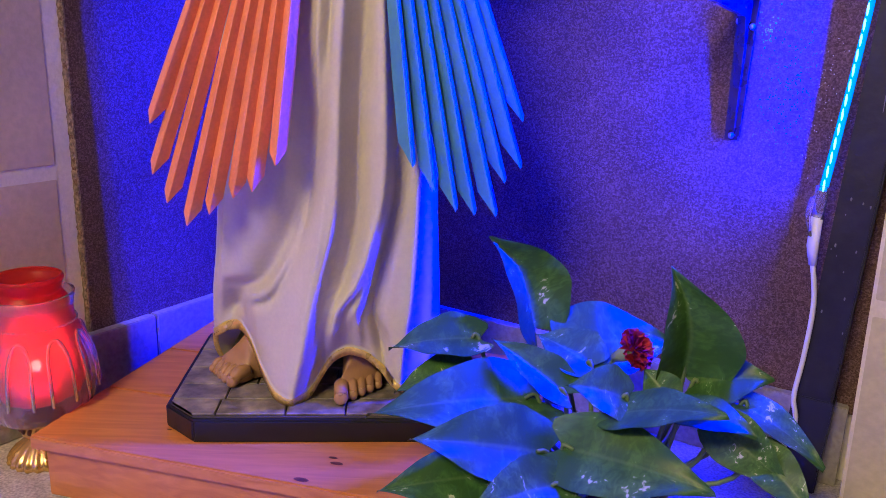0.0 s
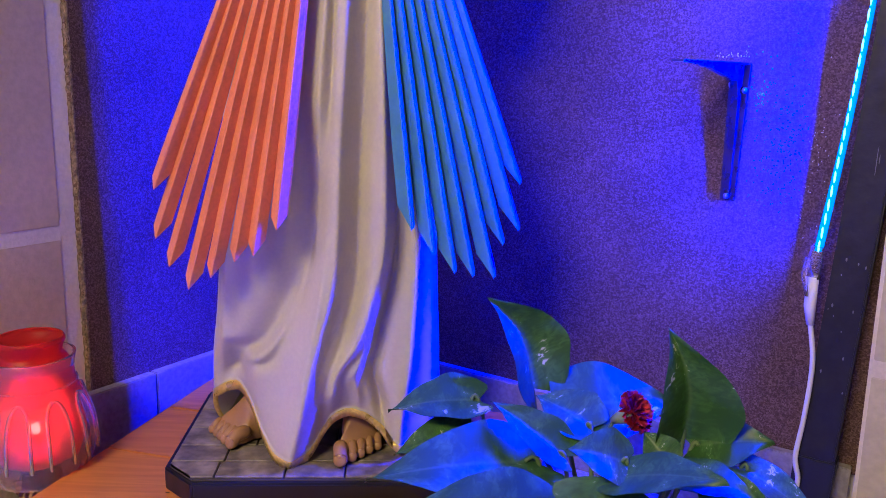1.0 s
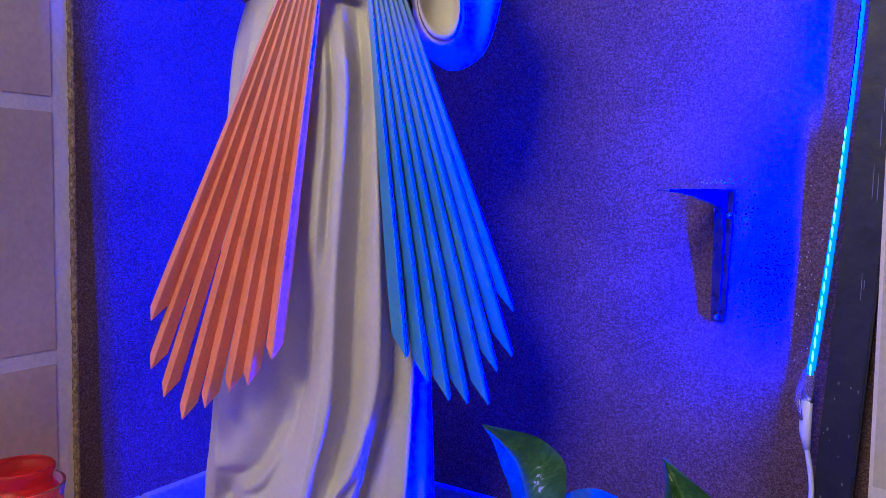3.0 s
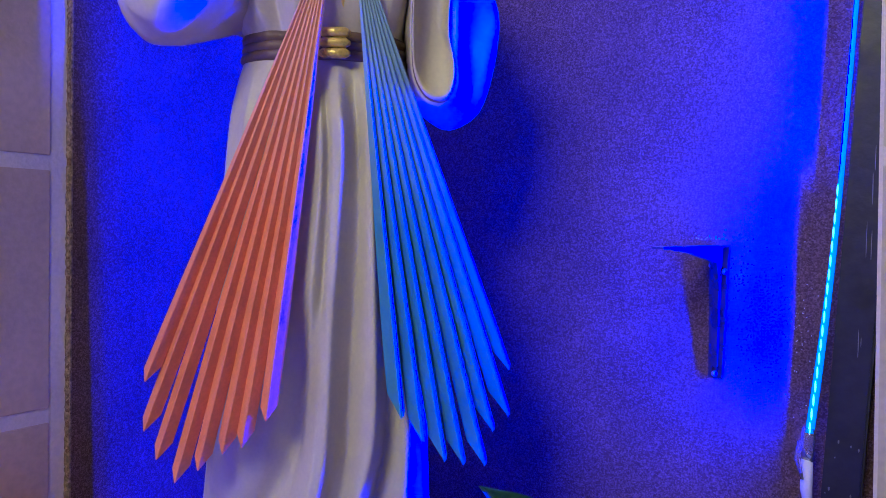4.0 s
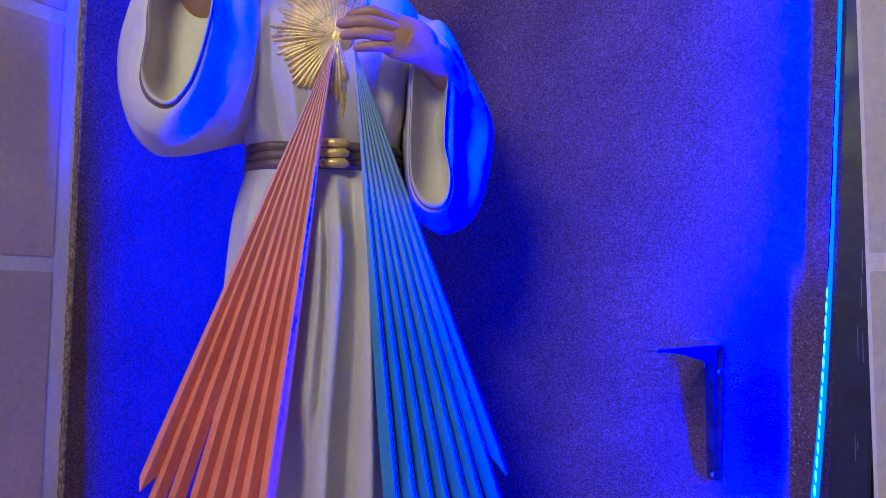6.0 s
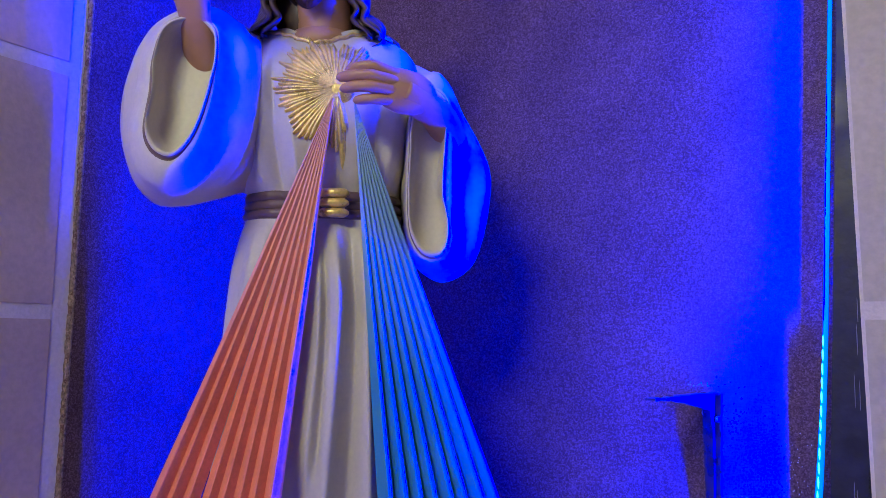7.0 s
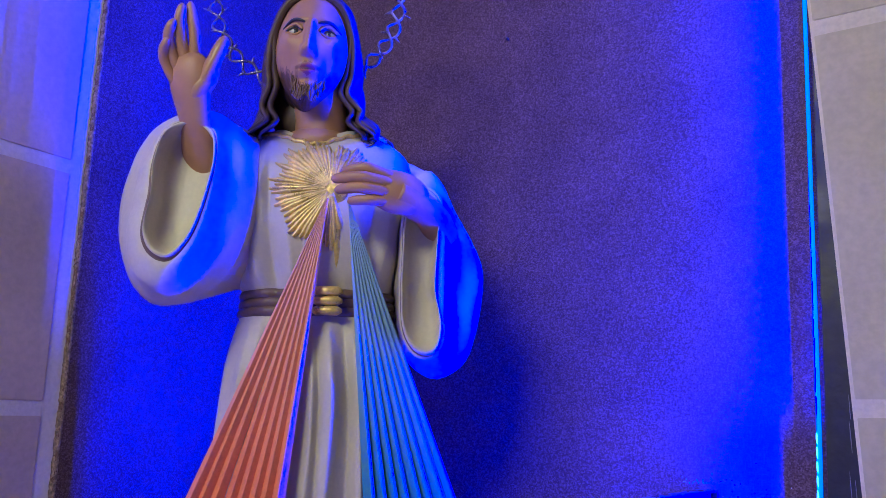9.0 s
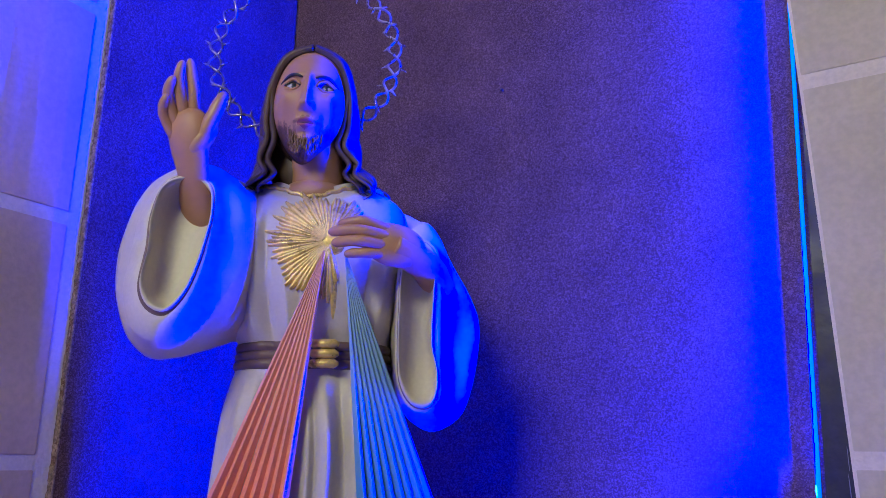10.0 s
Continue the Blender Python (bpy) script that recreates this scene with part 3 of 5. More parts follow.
@functools.lru_cache(maxsize=None)
def folds_at(z):
    """The folds that cross this height: place, width to either side, height of the ridge."""
    found = []
    for line, before, after, height in FOLD_LINES:
        zs, xs = line[:, 0], line[:, 1]
        fade = float(np.clip((z - zs[0] + 0.04) / 0.06, 0, 1) * np.clip((zs[-1] + 0.03 - z) / 0.10, 0, 1))
        if fade > 0:
            found.append((float(np.interp(z, zs, xs)), before, after, 1.15 * height * fade * (0.4 if 0.915 < z < 0.975 else 1.0)))
    return found


def fold(x, z):
    return sum(height * math.exp(-abs((x - mid) / (before if x < mid else after)) ** 1.7) for mid, before, after, height in folds_at(float(z)))


def body_point(z, phi):
    _, x0, x1, front, back, cy = body_at(z)
    cx, a = (x0 + x1) / 2, (x1 - x0) / 2
    c, s = math.cos(phi), math.sin(phi)
    x = cx + a * math.copysign(abs(c) ** 0.9, c)
    y = cy + (front if s < 0 else back) * math.copysign(abs(s) ** 0.85, s)
    f = fold(x, z) if s < 0 else 0.0
    edge = min(1.0, abs(s) * 1.6)
    return Vector((x + 0.4 * f * c, y - f * edge, z))


def front_y(x, z):
    _, x0, x1, front, back, cy = body_at(z)
    cx, a = (x0 + x1) / 2, (x1 - x0) / 2
    k = max(0.0, 1 - min(1.0, abs((x - cx) / a)) ** 2.2)
    return cy - front * k ** 0.47 - fold(x, z) * min(1.0, k * 2)


def hem_rise(x, y):
    """The hem lifts in two arches over the feet."""
    xs = (-0.37, -0.34, -0.31, -0.283, -0.262, -0.245, -0.224, -0.20, -0.172, -0.157, -0.143, -0.122, -0.095, -0.075, -0.058, -0.03, 0.02)
    zs = (0.03, 0.05, 0.075, 0.086, 0.066, 0.032, 0.003, 0.0, 0.003, 0.032, 0.054, 0.064, 0.056, 0.038, 0.018, 0.006, 0.0)
    mean = sum(float(np.interp(x + d, xs, zs)) for d in (-0.006, 0.0, 0.006)) / 3
    return mean * min(1.0, max(0.0, (1.17 - y) / 0.06))


def robed_statue():
    clay = Clay()
    n = 520
    phis = [2 * math.pi * i / n for i in range(n)]
    rows, mats = [], []
    heights = [0.104, 0.1185, 0.1192] + list(np.linspace(0.125, 0.30, 22)) + list(np.linspace(0.31, 1.228, 100))
    for j, z in enumerate(heights):
        row = []
        for phi in phis:
            p = body_point(z, phi)
            rise = hem_rise(p.x, p.y)
            p.z += rise * max(0.0, 1 - max(0.0, z - 0.122) / 0.16)
            p.y += 0.42 * rise * max(0.0, 1 - (z - 0.104) / 0.12)
            if z > 1.12 and p.y < 1.138:
                dip = min(1.0, (z - 1.12) / 0.108) ** 2 * math.exp(-((p.x + 0.170) / 0.048) ** 2)
                p.z -= 0.034 * dip
                p.y -= 0.010 * dip
            if j < 2:
                p += Vector((p.x + 0.16, p.y - 1.14, 0)).normalized() * 0.0018
            row.append(p)
        rows.append(row)
        mats.append(GOLD if j == 0 else ROBE)
    inner = [Vector((-0.16 + (p.x + 0.16) * 0.955, 1.135 + (p.y - 1.135) * 0.95, p.z + 0.002)) for p in rows[0]]
    deep = [Vector((-0.16 + (p.x + 0.16) * 0.80, 1.135 + (p.y - 1.135) * 0.80, p.z + 0.05)) for p in rows[0]]
    clay.grid([deep, inner, *rows], [ROBE, GOLD, *mats], cap0=True, cap1=False)
    body_rows = rows

    # belt with a buckle
    for k, z in enumerate((0.931, 0.944, 0.957)):
        ring = [body_point(z, phi) for phi in phis]
        out = []
        for dz, g in ((-0.0075, 0.99), (-0.005, 1.035), (0.0, 1.05), (0.005, 1.035), (0.0075, 0.99)):
            out.append([Vector((-0.16 + (p.x + 0.16) * g, 1.13 + (p.y - 1.13) * (g + 0.03), z + dz)) for p in ring])
        clay.grid(out, BELT)
    for z in (0.930, 0.944, 0.958):
        y = 1.130 - 0.086
        clay.tube([(-0.156, y + 0.002, z), (-0.150, y, z), (-0.135, y - 0.001, z), (-0.120, y, z), (-0.114, y + 0.002, z)], [0.003, 0.0068, 0.0068, 0.0068, 0.003], GOLD, 10)

    def turned(points, count, middle):
        """The outline sampled at even angles round its middle."""
        q = spline(points, 400, True)
        a = np.unwrap(np.arctan2(q[:, 1] - middle[1], q[:, 0] - middle[0]))
        r = np.hypot(q[:, 0] - middle[0], q[:, 1] - middle[1])
        if a[-1] < a[0]:
            a, r = a[::-1], r[::-1]
        want = np.linspace(0, 2 * math.pi, count, endpoint=False)
        r = np.interp(want, np.concatenate((a - 2 * math.pi, a, a + 2 * math.pi)), np.concatenate((r, r, r)))
        return np.stack((middle[0] + r * np.cos(want), middle[1] + r * np.sin(want)), 1)

    def ring(q, y, lean=0.0, wave=0.0, beats=7):
        return [Vector((x, y + lean * (z - 1.08) + wave * math.sin(beats * 6.2832 * i / len(q) + 1.0), z)) for i, (x, z) in enumerate(q)]

    # raised sleeve: rings from the lining out over the lip to the shoulder
    m = 120
    mid = (-0.330, 1.078)
    mouth = [(-0.320, 1.178), (-0.354, 1.164), (-0.365, 1.117), (-0.363, 1.070), (-0.367, 1.024), (-0.357, 0.996), (-0.338, 0.983), (-0.322, 0.987), (-0.305, 1.012), (-0.294, 1.048), (-0.287, 1.087), (-0.283, 1.125), (-0.290, 1.163)]
    flank = [(-0.320, 1.200), (-0.372, 1.172), (-0.392, 1.120), (-0.396, 1.075), (-0.400, 1.030), (-0.393, 0.988), (-0.379, 0.961), (-0.347, 0.944), (-0.322, 0.953), (-0.302, 0.983), (-0.288, 1.024), (-0.281, 1.071), (-0.279, 1.115), (-0.285, 1.165)]
    bag = [(-0.325, 1.216), (-0.384, 1.194), (-0.409, 1.160), (-0.420, 1.120), (-0.430, 1.078), (-0.428, 1.037), (-0.416, 0.989), (-0.402, 0.958), (-0.377, 0.935), (-0.353, 0.930), (-0.327, 0.937), (-0.298, 0.955), (-0.269, 0.987), (-0.252, 1.050), (-0.252, 1.130), (-0.280, 1.198)]
    back = [(-0.290, 1.208), (-0.335, 1.180), (-0.352, 1.110), (-0.345, 1.040), (-0.318, 0.985), (-0.285, 0.970), (-0.262, 0.980), (-0.238, 1.000), (-0.215, 1.050), (-0.210, 1.130), (-0.245, 1.205)]
    A, E, B, C = turned(mouth, m, mid), turned(flank, m, mid), turned(bag, m, mid), turned(back, m, (-0.285, 1.085))
    ca = np.array(mid)
    lip = 0.12
    rows = [ring(ca + (A - ca) * 0.35, 1.000, lip), ring(ca + (A - ca) * 0.62, 0.998, lip), ring(ca + (A - ca) * 0.82, 0.994, lip), ring(ca + (A - ca) * 0.895, 0.986, lip), ring(ca + (A - ca) * 0.93, 0.962, lip), ring(ca + (A - ca) * 0.955, 0.950, lip), ring(A, 0.953, lip), ring(A * 0.94 + E * 0.06, 0.958, lip),
            ring(A * 0.86 + E * 0.14, 0.957, lip), ring(A * 0.5 + E * 0.5, 0.964, lip, 0.0015, 9), ring(A * 0.12 + E * 0.88, 0.976, lip, 0.002, 9), ring(E, 0.984, 0.10, 0.002, 9), ring(E * 0.8 + B * 0.2, 0.998, 0.06), ring(E * 0.35 + B * 0.65, 1.008, 0.03, 0.004, 6), ring(B, 1.022, 0, 0.003, 6),
            ring(B * 0.85 + C * 0.15, 1.052), ring(B * 0.5 + C * 0.5, 1.085), ring(C, 1.120), ring(C * 0.9 + np.array((-0.02, 0.10)), 1.16)]
    clay.grid(rows, [ROBE] * 6 + [BELT, BELT] + [ROBE] * 10, cap0=True, cap1=True)

    # lowered sleeve of the arm laid on the chest
    mid = (0.000, 0.985)
    mouth = [(0.000, 1.105), (-0.022, 1.085), (-0.029, 1.053), (-0.030, 1.012), (-0.031, 0.964), (-0.028, 0.909), (-0.014, 0.879), (0.004, 0.870), (0.019, 0.875), (0.026, 0.894), (0.026, 0.921), (0.019, 0.950), (0.018, 0.981), (0.021, 1.046), (0.022, 1.085)]
    flank = [(0.000, 1.125), (-0.028, 1.100), (-0.037, 1.055), (-0.038, 1.012), (-0.039, 0.964), (-0.036, 0.905), (-0.020, 0.868), (0.008, 0.856), (0.036, 0.866), (0.044, 0.895), (0.047, 0.930), (0.046, 0.970), (0.045, 1.010), (0.044, 1.060), (0.034, 1.100)]
    bag = [(0.000, 1.165), (-0.034, 1.130), (-0.044, 1.060), (-0.045, 0.990), (-0.042, 0.935), (-0.028, 0.876), (-0.005, 0.850), (0.024, 0.841), (0.060, 0.862), (0.077, 0.900), (0.088, 0.958), (0.089, 1.008), (0.073, 1.051), (0.047, 1.098), (0.025, 1.145)]
    back = [(-0.030, 1.195), (-0.090, 1.180), (-0.110, 1.100), (-0.100, 1.020), (-0.080, 0.960), (-0.040, 0.920), (0.010, 0.920), (0.050, 0.950), (0.070, 1.010), (0.060, 1.080), (0.025, 1.150)]
    A, E, B, C = turned(mouth, m, mid), turned(flank, m, mid), turned(bag, m, mid), turned(back, m, (-0.020, 1.050))
    ca = np.array(mid)
    lip = -0.06
    rows = [ring(ca + (A - ca) * 0.35, 1.062, lip), ring(ca + (A - ca) * 0.66, 1.056, lip), ring(ca + (A - ca) * 0.82, 1.046, lip), ring(ca + (A - ca) * 0.90, 1.032, lip), ring(ca + (A - ca) * 0.95, 1.025, lip), ring(A, 1.028, lip), ring(A * 0.85 + E * 0.15, 1.036, lip),
            ring(A * 0.72 + E * 0.28, 1.035, lip), ring(A * 0.5 + E * 0.5, 1.046, lip), ring(A * 0.1 + E * 0.9, 1.076, -0.04), ring(E, 1.086, -0.02), ring(E * 0.8 + B * 0.2, 1.098, 0, 0.004, 5), ring(E * 0.5 + B * 0.5, 1.104, 0, 0.006, 5), ring(E * 0.25 + B * 0.75, 1.108, 0, 0.005, 5), ring(B, 1.128),
            ring(B * 0.85 + C * 0.15, 1.145), ring(B * 0.5 + C * 0.5, 1.165), ring(C, 1.185), ring(C * 0.9 + np.array((0.0, 0.10)), 1.21)]
    clay.grid(rows, [ROBE] * 5 + [BELT] + [ROBE] * 12, cap0=True, cap1=True)

    # raised forearm, palm and fingers
    clay.tube(spline([(-0.322, 1.030, 1.128), (-0.318, 0.998, 1.150), (-0.318, 0.972, 1.180), (-0.322, 0.962, 1.210), (-0.325, 0.956, 1.240), (-0.330, 0.952, 1.270)], 22), [0.034, 0.033, 0.032, 0.031, 0.029, 0.027, 0.0255, 0.0245, 0.024, 0.0240, 0.0245, 0.0255, 0.027, 0.0285, 0.030, 0.031, 0.0315, 0.031, 0.030, 0.0275, 0.022, 0.012], SKIN, 22, 0.62, up=(0.35, 1, 0))
    clay.ball((-0.304, 0.952, 1.228), (0.015, 0.014, 0.030), SKIN, Euler((0.1, 0.5, 0.3)).to_matrix())
    for path, r in (
        ([(-0.320, 0.955, 1.245), (-0.319, 0.945, 1.290), (-0.323, 0.940, 1.316), (-0.327, 0.936, 1.340)], 0.0080),
        ([(-0.328, 0.955, 1.245), (-0.336, 0.940, 1.286), (-0.338, 0.932, 1.310), (-0.333, 0.926, 1.332)], 0.0082),
        ([(-0.336, 0.956, 1.238), (-0.350, 0.939, 1.272), (-0.350, 0.930, 1.290), (-0.342, 0.923, 1.307)], 0.0080),
        ([(-0.342, 0.958, 1.226), (-0.356, 0.943, 1.254), (-0.356, 0.933, 1.268), (-0.349, 0.927, 1.282)], 0.0072),
        ([(-0.314, 0.956, 1.205), (-0.294, 0.944, 1.246), (-0.285, 0.942, 1.268), (-0.276, 0.941, 1.292)], 0.0104),
    ):
        clay.tube(spline(path, 12), [r * q for q in (0.7, 1.05, 1.06, 1.0, 1.04, 1.0, 0.95, 0.98, 0.94, 0.85, 0.68, 0.3)], SKIN, 14)

    # forearm, palm and fingers laid on the chest
    clay.tube(spline([(0.024, 1.080, 1.050), (0.010, 1.040, 1.068), (-0.014, 1.016, 1.080), (-0.040, 1.004, 1.090)], 14), np.linspace(0.027, 0.026, 14), SKIN, 20, 0.80)
    clay.ball((-0.038, 1.001, 1.092), (0.046, 0.018, 0.031), SKIN, Euler((0, 0.22, 0.12)).to_matrix(), 28, 20)
    for path, r in (
        ([(-0.034, 1.000, 1.106), (-0.076, 0.986, 1.121), (-0.098, 0.988, 1.121), (-0.117, 0.997, 1.119)], 0.0084),
        ([(-0.034, 0.996, 1.098), (-0.080, 0.982, 1.107), (-0.108, 0.986, 1.108), (-0.129, 0.996, 1.108)], 0.0084),
        ([(-0.036, 0.996, 1.088), (-0.080, 0.982, 1.092), (-0.104, 0.986, 1.093), (-0.124, 0.996, 1.092)], 0.0082),
        ([(-0.036, 1.000, 1.079), (-0.072, 0.988, 1.077), (-0.090, 0.990, 1.077), (-0.106, 0.998, 1.077)], 0.0075),
    ):
        clay.tube(spline(path, 12), [r * q for q in (0.7, 1.06, 1.08, 1.02, 1.05, 1.0, 0.95, 0.98, 0.95, 0.88, 0.75, 0.35)], SKIN, 14)

    # gold burst on the chest, uneven rays
    rnd = random.Random(3)
    hx, hz = -0.135, 1.108
    for k in range(52):
        a = math.radians(50 + k * 5.4 + rnd.uniform(-1.5, 1.5))
        if math.radians(285) < a < math.radians(330):
            continue
        length = rnd.uniform(0.076, 0.098) * (0.8 if a < math.radians(110) else 1.0) * (0.75 if a > math.radians(280) else 1.0)
        wide = rnd.uniform(0.0042, 0.0056)
        rows = []
        for s in np.linspace(0.10, 1.0, 6):
            x, z = hx + math.cos(a) * length * s, hz + math.sin(a) * length * s
            h = wide * (0.35 + s) * (1 if s < 0.99 else 0.3)
            px, pz = -math.sin(a) * h, math.cos(a) * h
            y = front_y(x, z)
            rows.append([(x + px, y + 0.001, z + pz), (x + px * 0.3, y - 0.0055, z + pz * 0.3), (x - px * 0.3, y - 0.0055, z - pz * 0.3), (x - px, y + 0.001, z - pz)])
        clay.grid(rows, GOLD, closed=False)
    # gold braid round the neck opening
    rim = [p for p in body_rows[-3] if p.y < 1.130]
    rim.sort(key=lambda p: p.x)
    line = spline(rim, 70)
    clay.tube([(x, y - 0.0015, z + 0.0016 * math.sin(i * 1.3)) for i, (x, y, z) in enumerate(line)], 0.0036, GOLD, 6)
    clay.ball((-0.170, 1.118, 1.196), (0.056, 0.047, 0.030), SKIN)
    clay.ball((hx, front_y(hx, hz) + 0.001, hz), (0.024, 0.005, 0.024), GOLD)
    clay.tube([(-0.126, front_y(-0.126, z) + 0.0035, z) for z in np.linspace(0.985, 1.07, 8)], [0.003, 0.004, 0.005, 0.006, 0.0065, 0.0065, 0.006, 0.005], GOLD, 10)

    # neck and head
    hc = Vector((-0.180, 1.092, 1.334))
    size = (0.0590, 0.070, 0.094)
    turn = Euler((math.radians(-2), math.radians(3), math.radians(4))).to_matrix()
    clay.tube(spline([(-0.166, 1.128, 1.180), (-0.166, 1.122, 1.225), (-0.170, 1.112, 1.270), (-0.174, 1.106, 1.300)], 12), [0.056, 0.050, 0.045, 0.042, 0.041, 0.040, 0.040, 0.040, 0.040, 0.040, 0.040, 0.038], SKIN, 28)

    def bell(v, mid, wide):
        return math.exp(-((v - mid) / wide) ** 2)

    def head(p, q):
        """The face pushed out and in from an egg: brow, sockets, nose, cheeks, lips, chin."""
        low, high = max(0.0, -q.z), min(0.97, max(0.0, q.z))
        full = (1 - high * high) ** -0.18
        p.x *= (1 - 0.39 * low ** 1.7) * full
        p.y *= (1 - 0.10 * low) * full
        if q.y < 0:
            f = min(1.0, -q.y * 1.5)
            x, z = abs(q.x), q.z
            run = max(0.0, min(1.0, (0.24 - z) / 0.52))
            bridge = 0.0065 + 0.0145 * run ** 1.2
            under = 1.0 if z > -0.27 else max(0.0, 1 - (-0.27 - z) / 0.055)
            over = 1.0 if z < 0.22 else bell(z, 0.22, 0.13)
            p.y -= bridge * bell(q.x, 0, 0.085 + 0.055 * run) * under * over * f
            p.y -= 0.0055 * bell(x, 0.155, 0.060) * bell(z, -0.235, 0.055) * f
            p.y += 0.0115 * bell(x, 0.40, 0.19) * bell(z, 0.150, 0.115) * f
            p.y -= 0.0042 * bell(z, 0.315, 0.070) * bell(x, 0.36, 0.30) * f
            p.y -= 0.0052 * bell(x, 0.60, 0.18) * bell(z, -0.06, 0.16) * f
            p.y += 0.0040 * bell(x, 0.50, 0.14) * bell(z, -0.42, 0.18) * f
            p.y -= 0.0048 * bell(x, 0, 0.26) * bell(z, -0.455, 0.040) * f
            p.y -= 0.0052 * bell(x, 0, 0.20) * bell(z, -0.545, 0.045) * f
            p.y += 0.0030 * bell(x, 0, 0.24) * bell(z, -0.498, 0.020) * f
            p.y += 0.0036 * bell(x, 0, 0.30) * bell(z, -0.640, 0.050) * f
            p.y -= 0.0130 * bell(x, 0, 0.28) * bell(z, -0.84, 0.17) * f
            hairy = min(1.0, max(0.0, (-0.60 - z) * 4)) + 0.5 * bell(z, -0.405, 0.03) * bell(x, 0.2, 0.15)
            p.y -= 0.0010 * math.sin(48 * q.x + 9 * math.sin(11 * z)) * f * hairy
        return p

    def face_paint(q):
        if q.y > -0.10:
            return HAIR
        x, z = abs(q.x), q.z
        if x < 0.215 and -0.600 + 0.32 * x < z < -0.415 - 0.24 * x:
            return LIPS
        wob = 0.02 * math.sin(37 * q.x + 3 * z) + 0.018 * math.sin(71 * q.x + 2)
        edge = -0.735 + wob + 0.62 * max(0.0, x - 0.12) - 0.35 * max(0.0, x - 0.55)
        if z < edge - 0.055:
            return BEARD
        if z < edge or (x < 0.05 and -0.72 < z < -0.615):
            return STUBBLE
        if -0.415 - 0.30 * x < z < -0.365 - 0.34 * x + 0.4 * wob and 0.025 < x < 0.36:
            return STUBBLE
        if 0.27 < x < 0.36 and -0.74 < z < -0.46:
            return STUBBLE
        return None

    clay.ball(hc, size, SKIN, turn, 240, 200, head, face_paint)

    def on_face(qx, qz, out=0.0):
        q = Vector((qx, -math.sqrt(max(0.0, 1 - qx * qx - qz * qz)), qz))
        return hc + turn @ (head(Vector((q.x * size[0], q.y * size[1], q.z * size[2])), q) + Vector((0, -out, 0)))

    for s in (-1, 1):
        clay.tube(spline([on_face(s * x, z, -0.0004) for x, z in ((0.16, 0.255), (0.34, 0.300), (0.52, 0.300), (0.74, 0.215))], 16), [0.0008 + 0.0021 * math.sin(math.pi * (i + 1) / 17) for i in range(16)], EYES, 8)
        clay.ball(on_face(s * 0.42, 0.150, -0.0022), (0.0104, 0.0062, 0.0058), EYEWHITE, turn, 22, 16)
        clay.ball(on_face(s * 0.42 + 0.02, 0.152, 0.0020), (0.0044, 0.0022, 0.0044), IRIS, turn, 16, 12)
        clay.ball(on_face(s * 0.42 + 0.02, 0.152, 0.0033), (0.0022, 0.0014, 0.0022), EYES, turn, 12, 10)
        clay.tube(spline([on_face(s * x, z, 0.0024) for x, z in ((0.225, 0.120), (0.33, 0.196), (0.45, 0.212), (0.64, 0.140))], 14), 0.0015, EYES, 6)
        clay.tube(spline([on_face(s * x, z, 0.0018) for x, z in ((0.215, 0.14), (0.33, 0.226), (0.45, 0.244), (0.67, 0.160))], 14), [0.0012, 0.0018, 0.0022, 0.0024, 0.0026, 0.0026, 0.0026, 0.0026, 0.0026, 0.0025, 0.0023, 0.002, 0.0016, 0.001], SKIN, 8)
        clay.tube(spline([on_face(s * x, z, 0.0010) for x, z in ((0.23, 0.115), (0.42, 0.075), (0.64, 0.120))], 12), [0.0008, 0.0012, 0.0015, 0.0017, 0.0018, 0.0018, 0.0018, 0.0018, 0.0017, 0.0015, 0.0012, 0.0008], SKIN, 8)
    clay.tube(spline([on_face(x, -0.497 + 0.12 * x * x, 0.0004) for x in (-0.20, -0.10, 0.0, 0.10, 0.20)], 14), [0.0003 + 0.0008 * math.sin(math.pi * (i + 0.5) / 14) for i in range(14)], BELT, 6)
    # beard: thin combed locks that meet in a divided chin
    for k in range(46):
        s = 2 * k / 45 - 1
        reach = 0.56 * s
        top = on_face(reach, -0.67 - 0.05 * (1 - abs(s)) + 0.22 * abs(s) ** 2 - 0.05 * (k % 3), -0.0008)
        end = hc + turn @ Vector((0.021 * s + 0.004 * math.copysign(1, s), -0.049 + 0.020 * s * s, -0.097 + 0.024 * s * s + 0.005 * (1 - min(1, abs(s) * 3)) + 0.003 * (k % 2)))
        low = on_face(reach * 0.86, -0.81 + 0.10 * abs(s), 0.0004)
        mid = low + Vector((0.0045 * math.sin(k * 1.9), -0.0010, 0.002 * math.cos(k * 1.3)))
        line = spline([top, mid, end], 16)
        line[:, 0] += 0.0016 * np.sin(np.arange(16) * 0.9 + k * 0.6) * np.linspace(0.2, 1, 16)
        clay.tube(line, [0.0019 * math.sin(math.pi * (i + 1) / 17) ** 0.6 for i in range(16)], STUBBLE if k % 5 == 0 else BEARD, 7)
    # hair: parted in the middle, combed flat over the skull, long waves to the shoulders
    def scalp(q, out):
        q = Vector(q).normalized()
        return hc + turn @ (head(Vector((q.x * size[0], q.y * size[1], q.z * size[2])), q) * out)

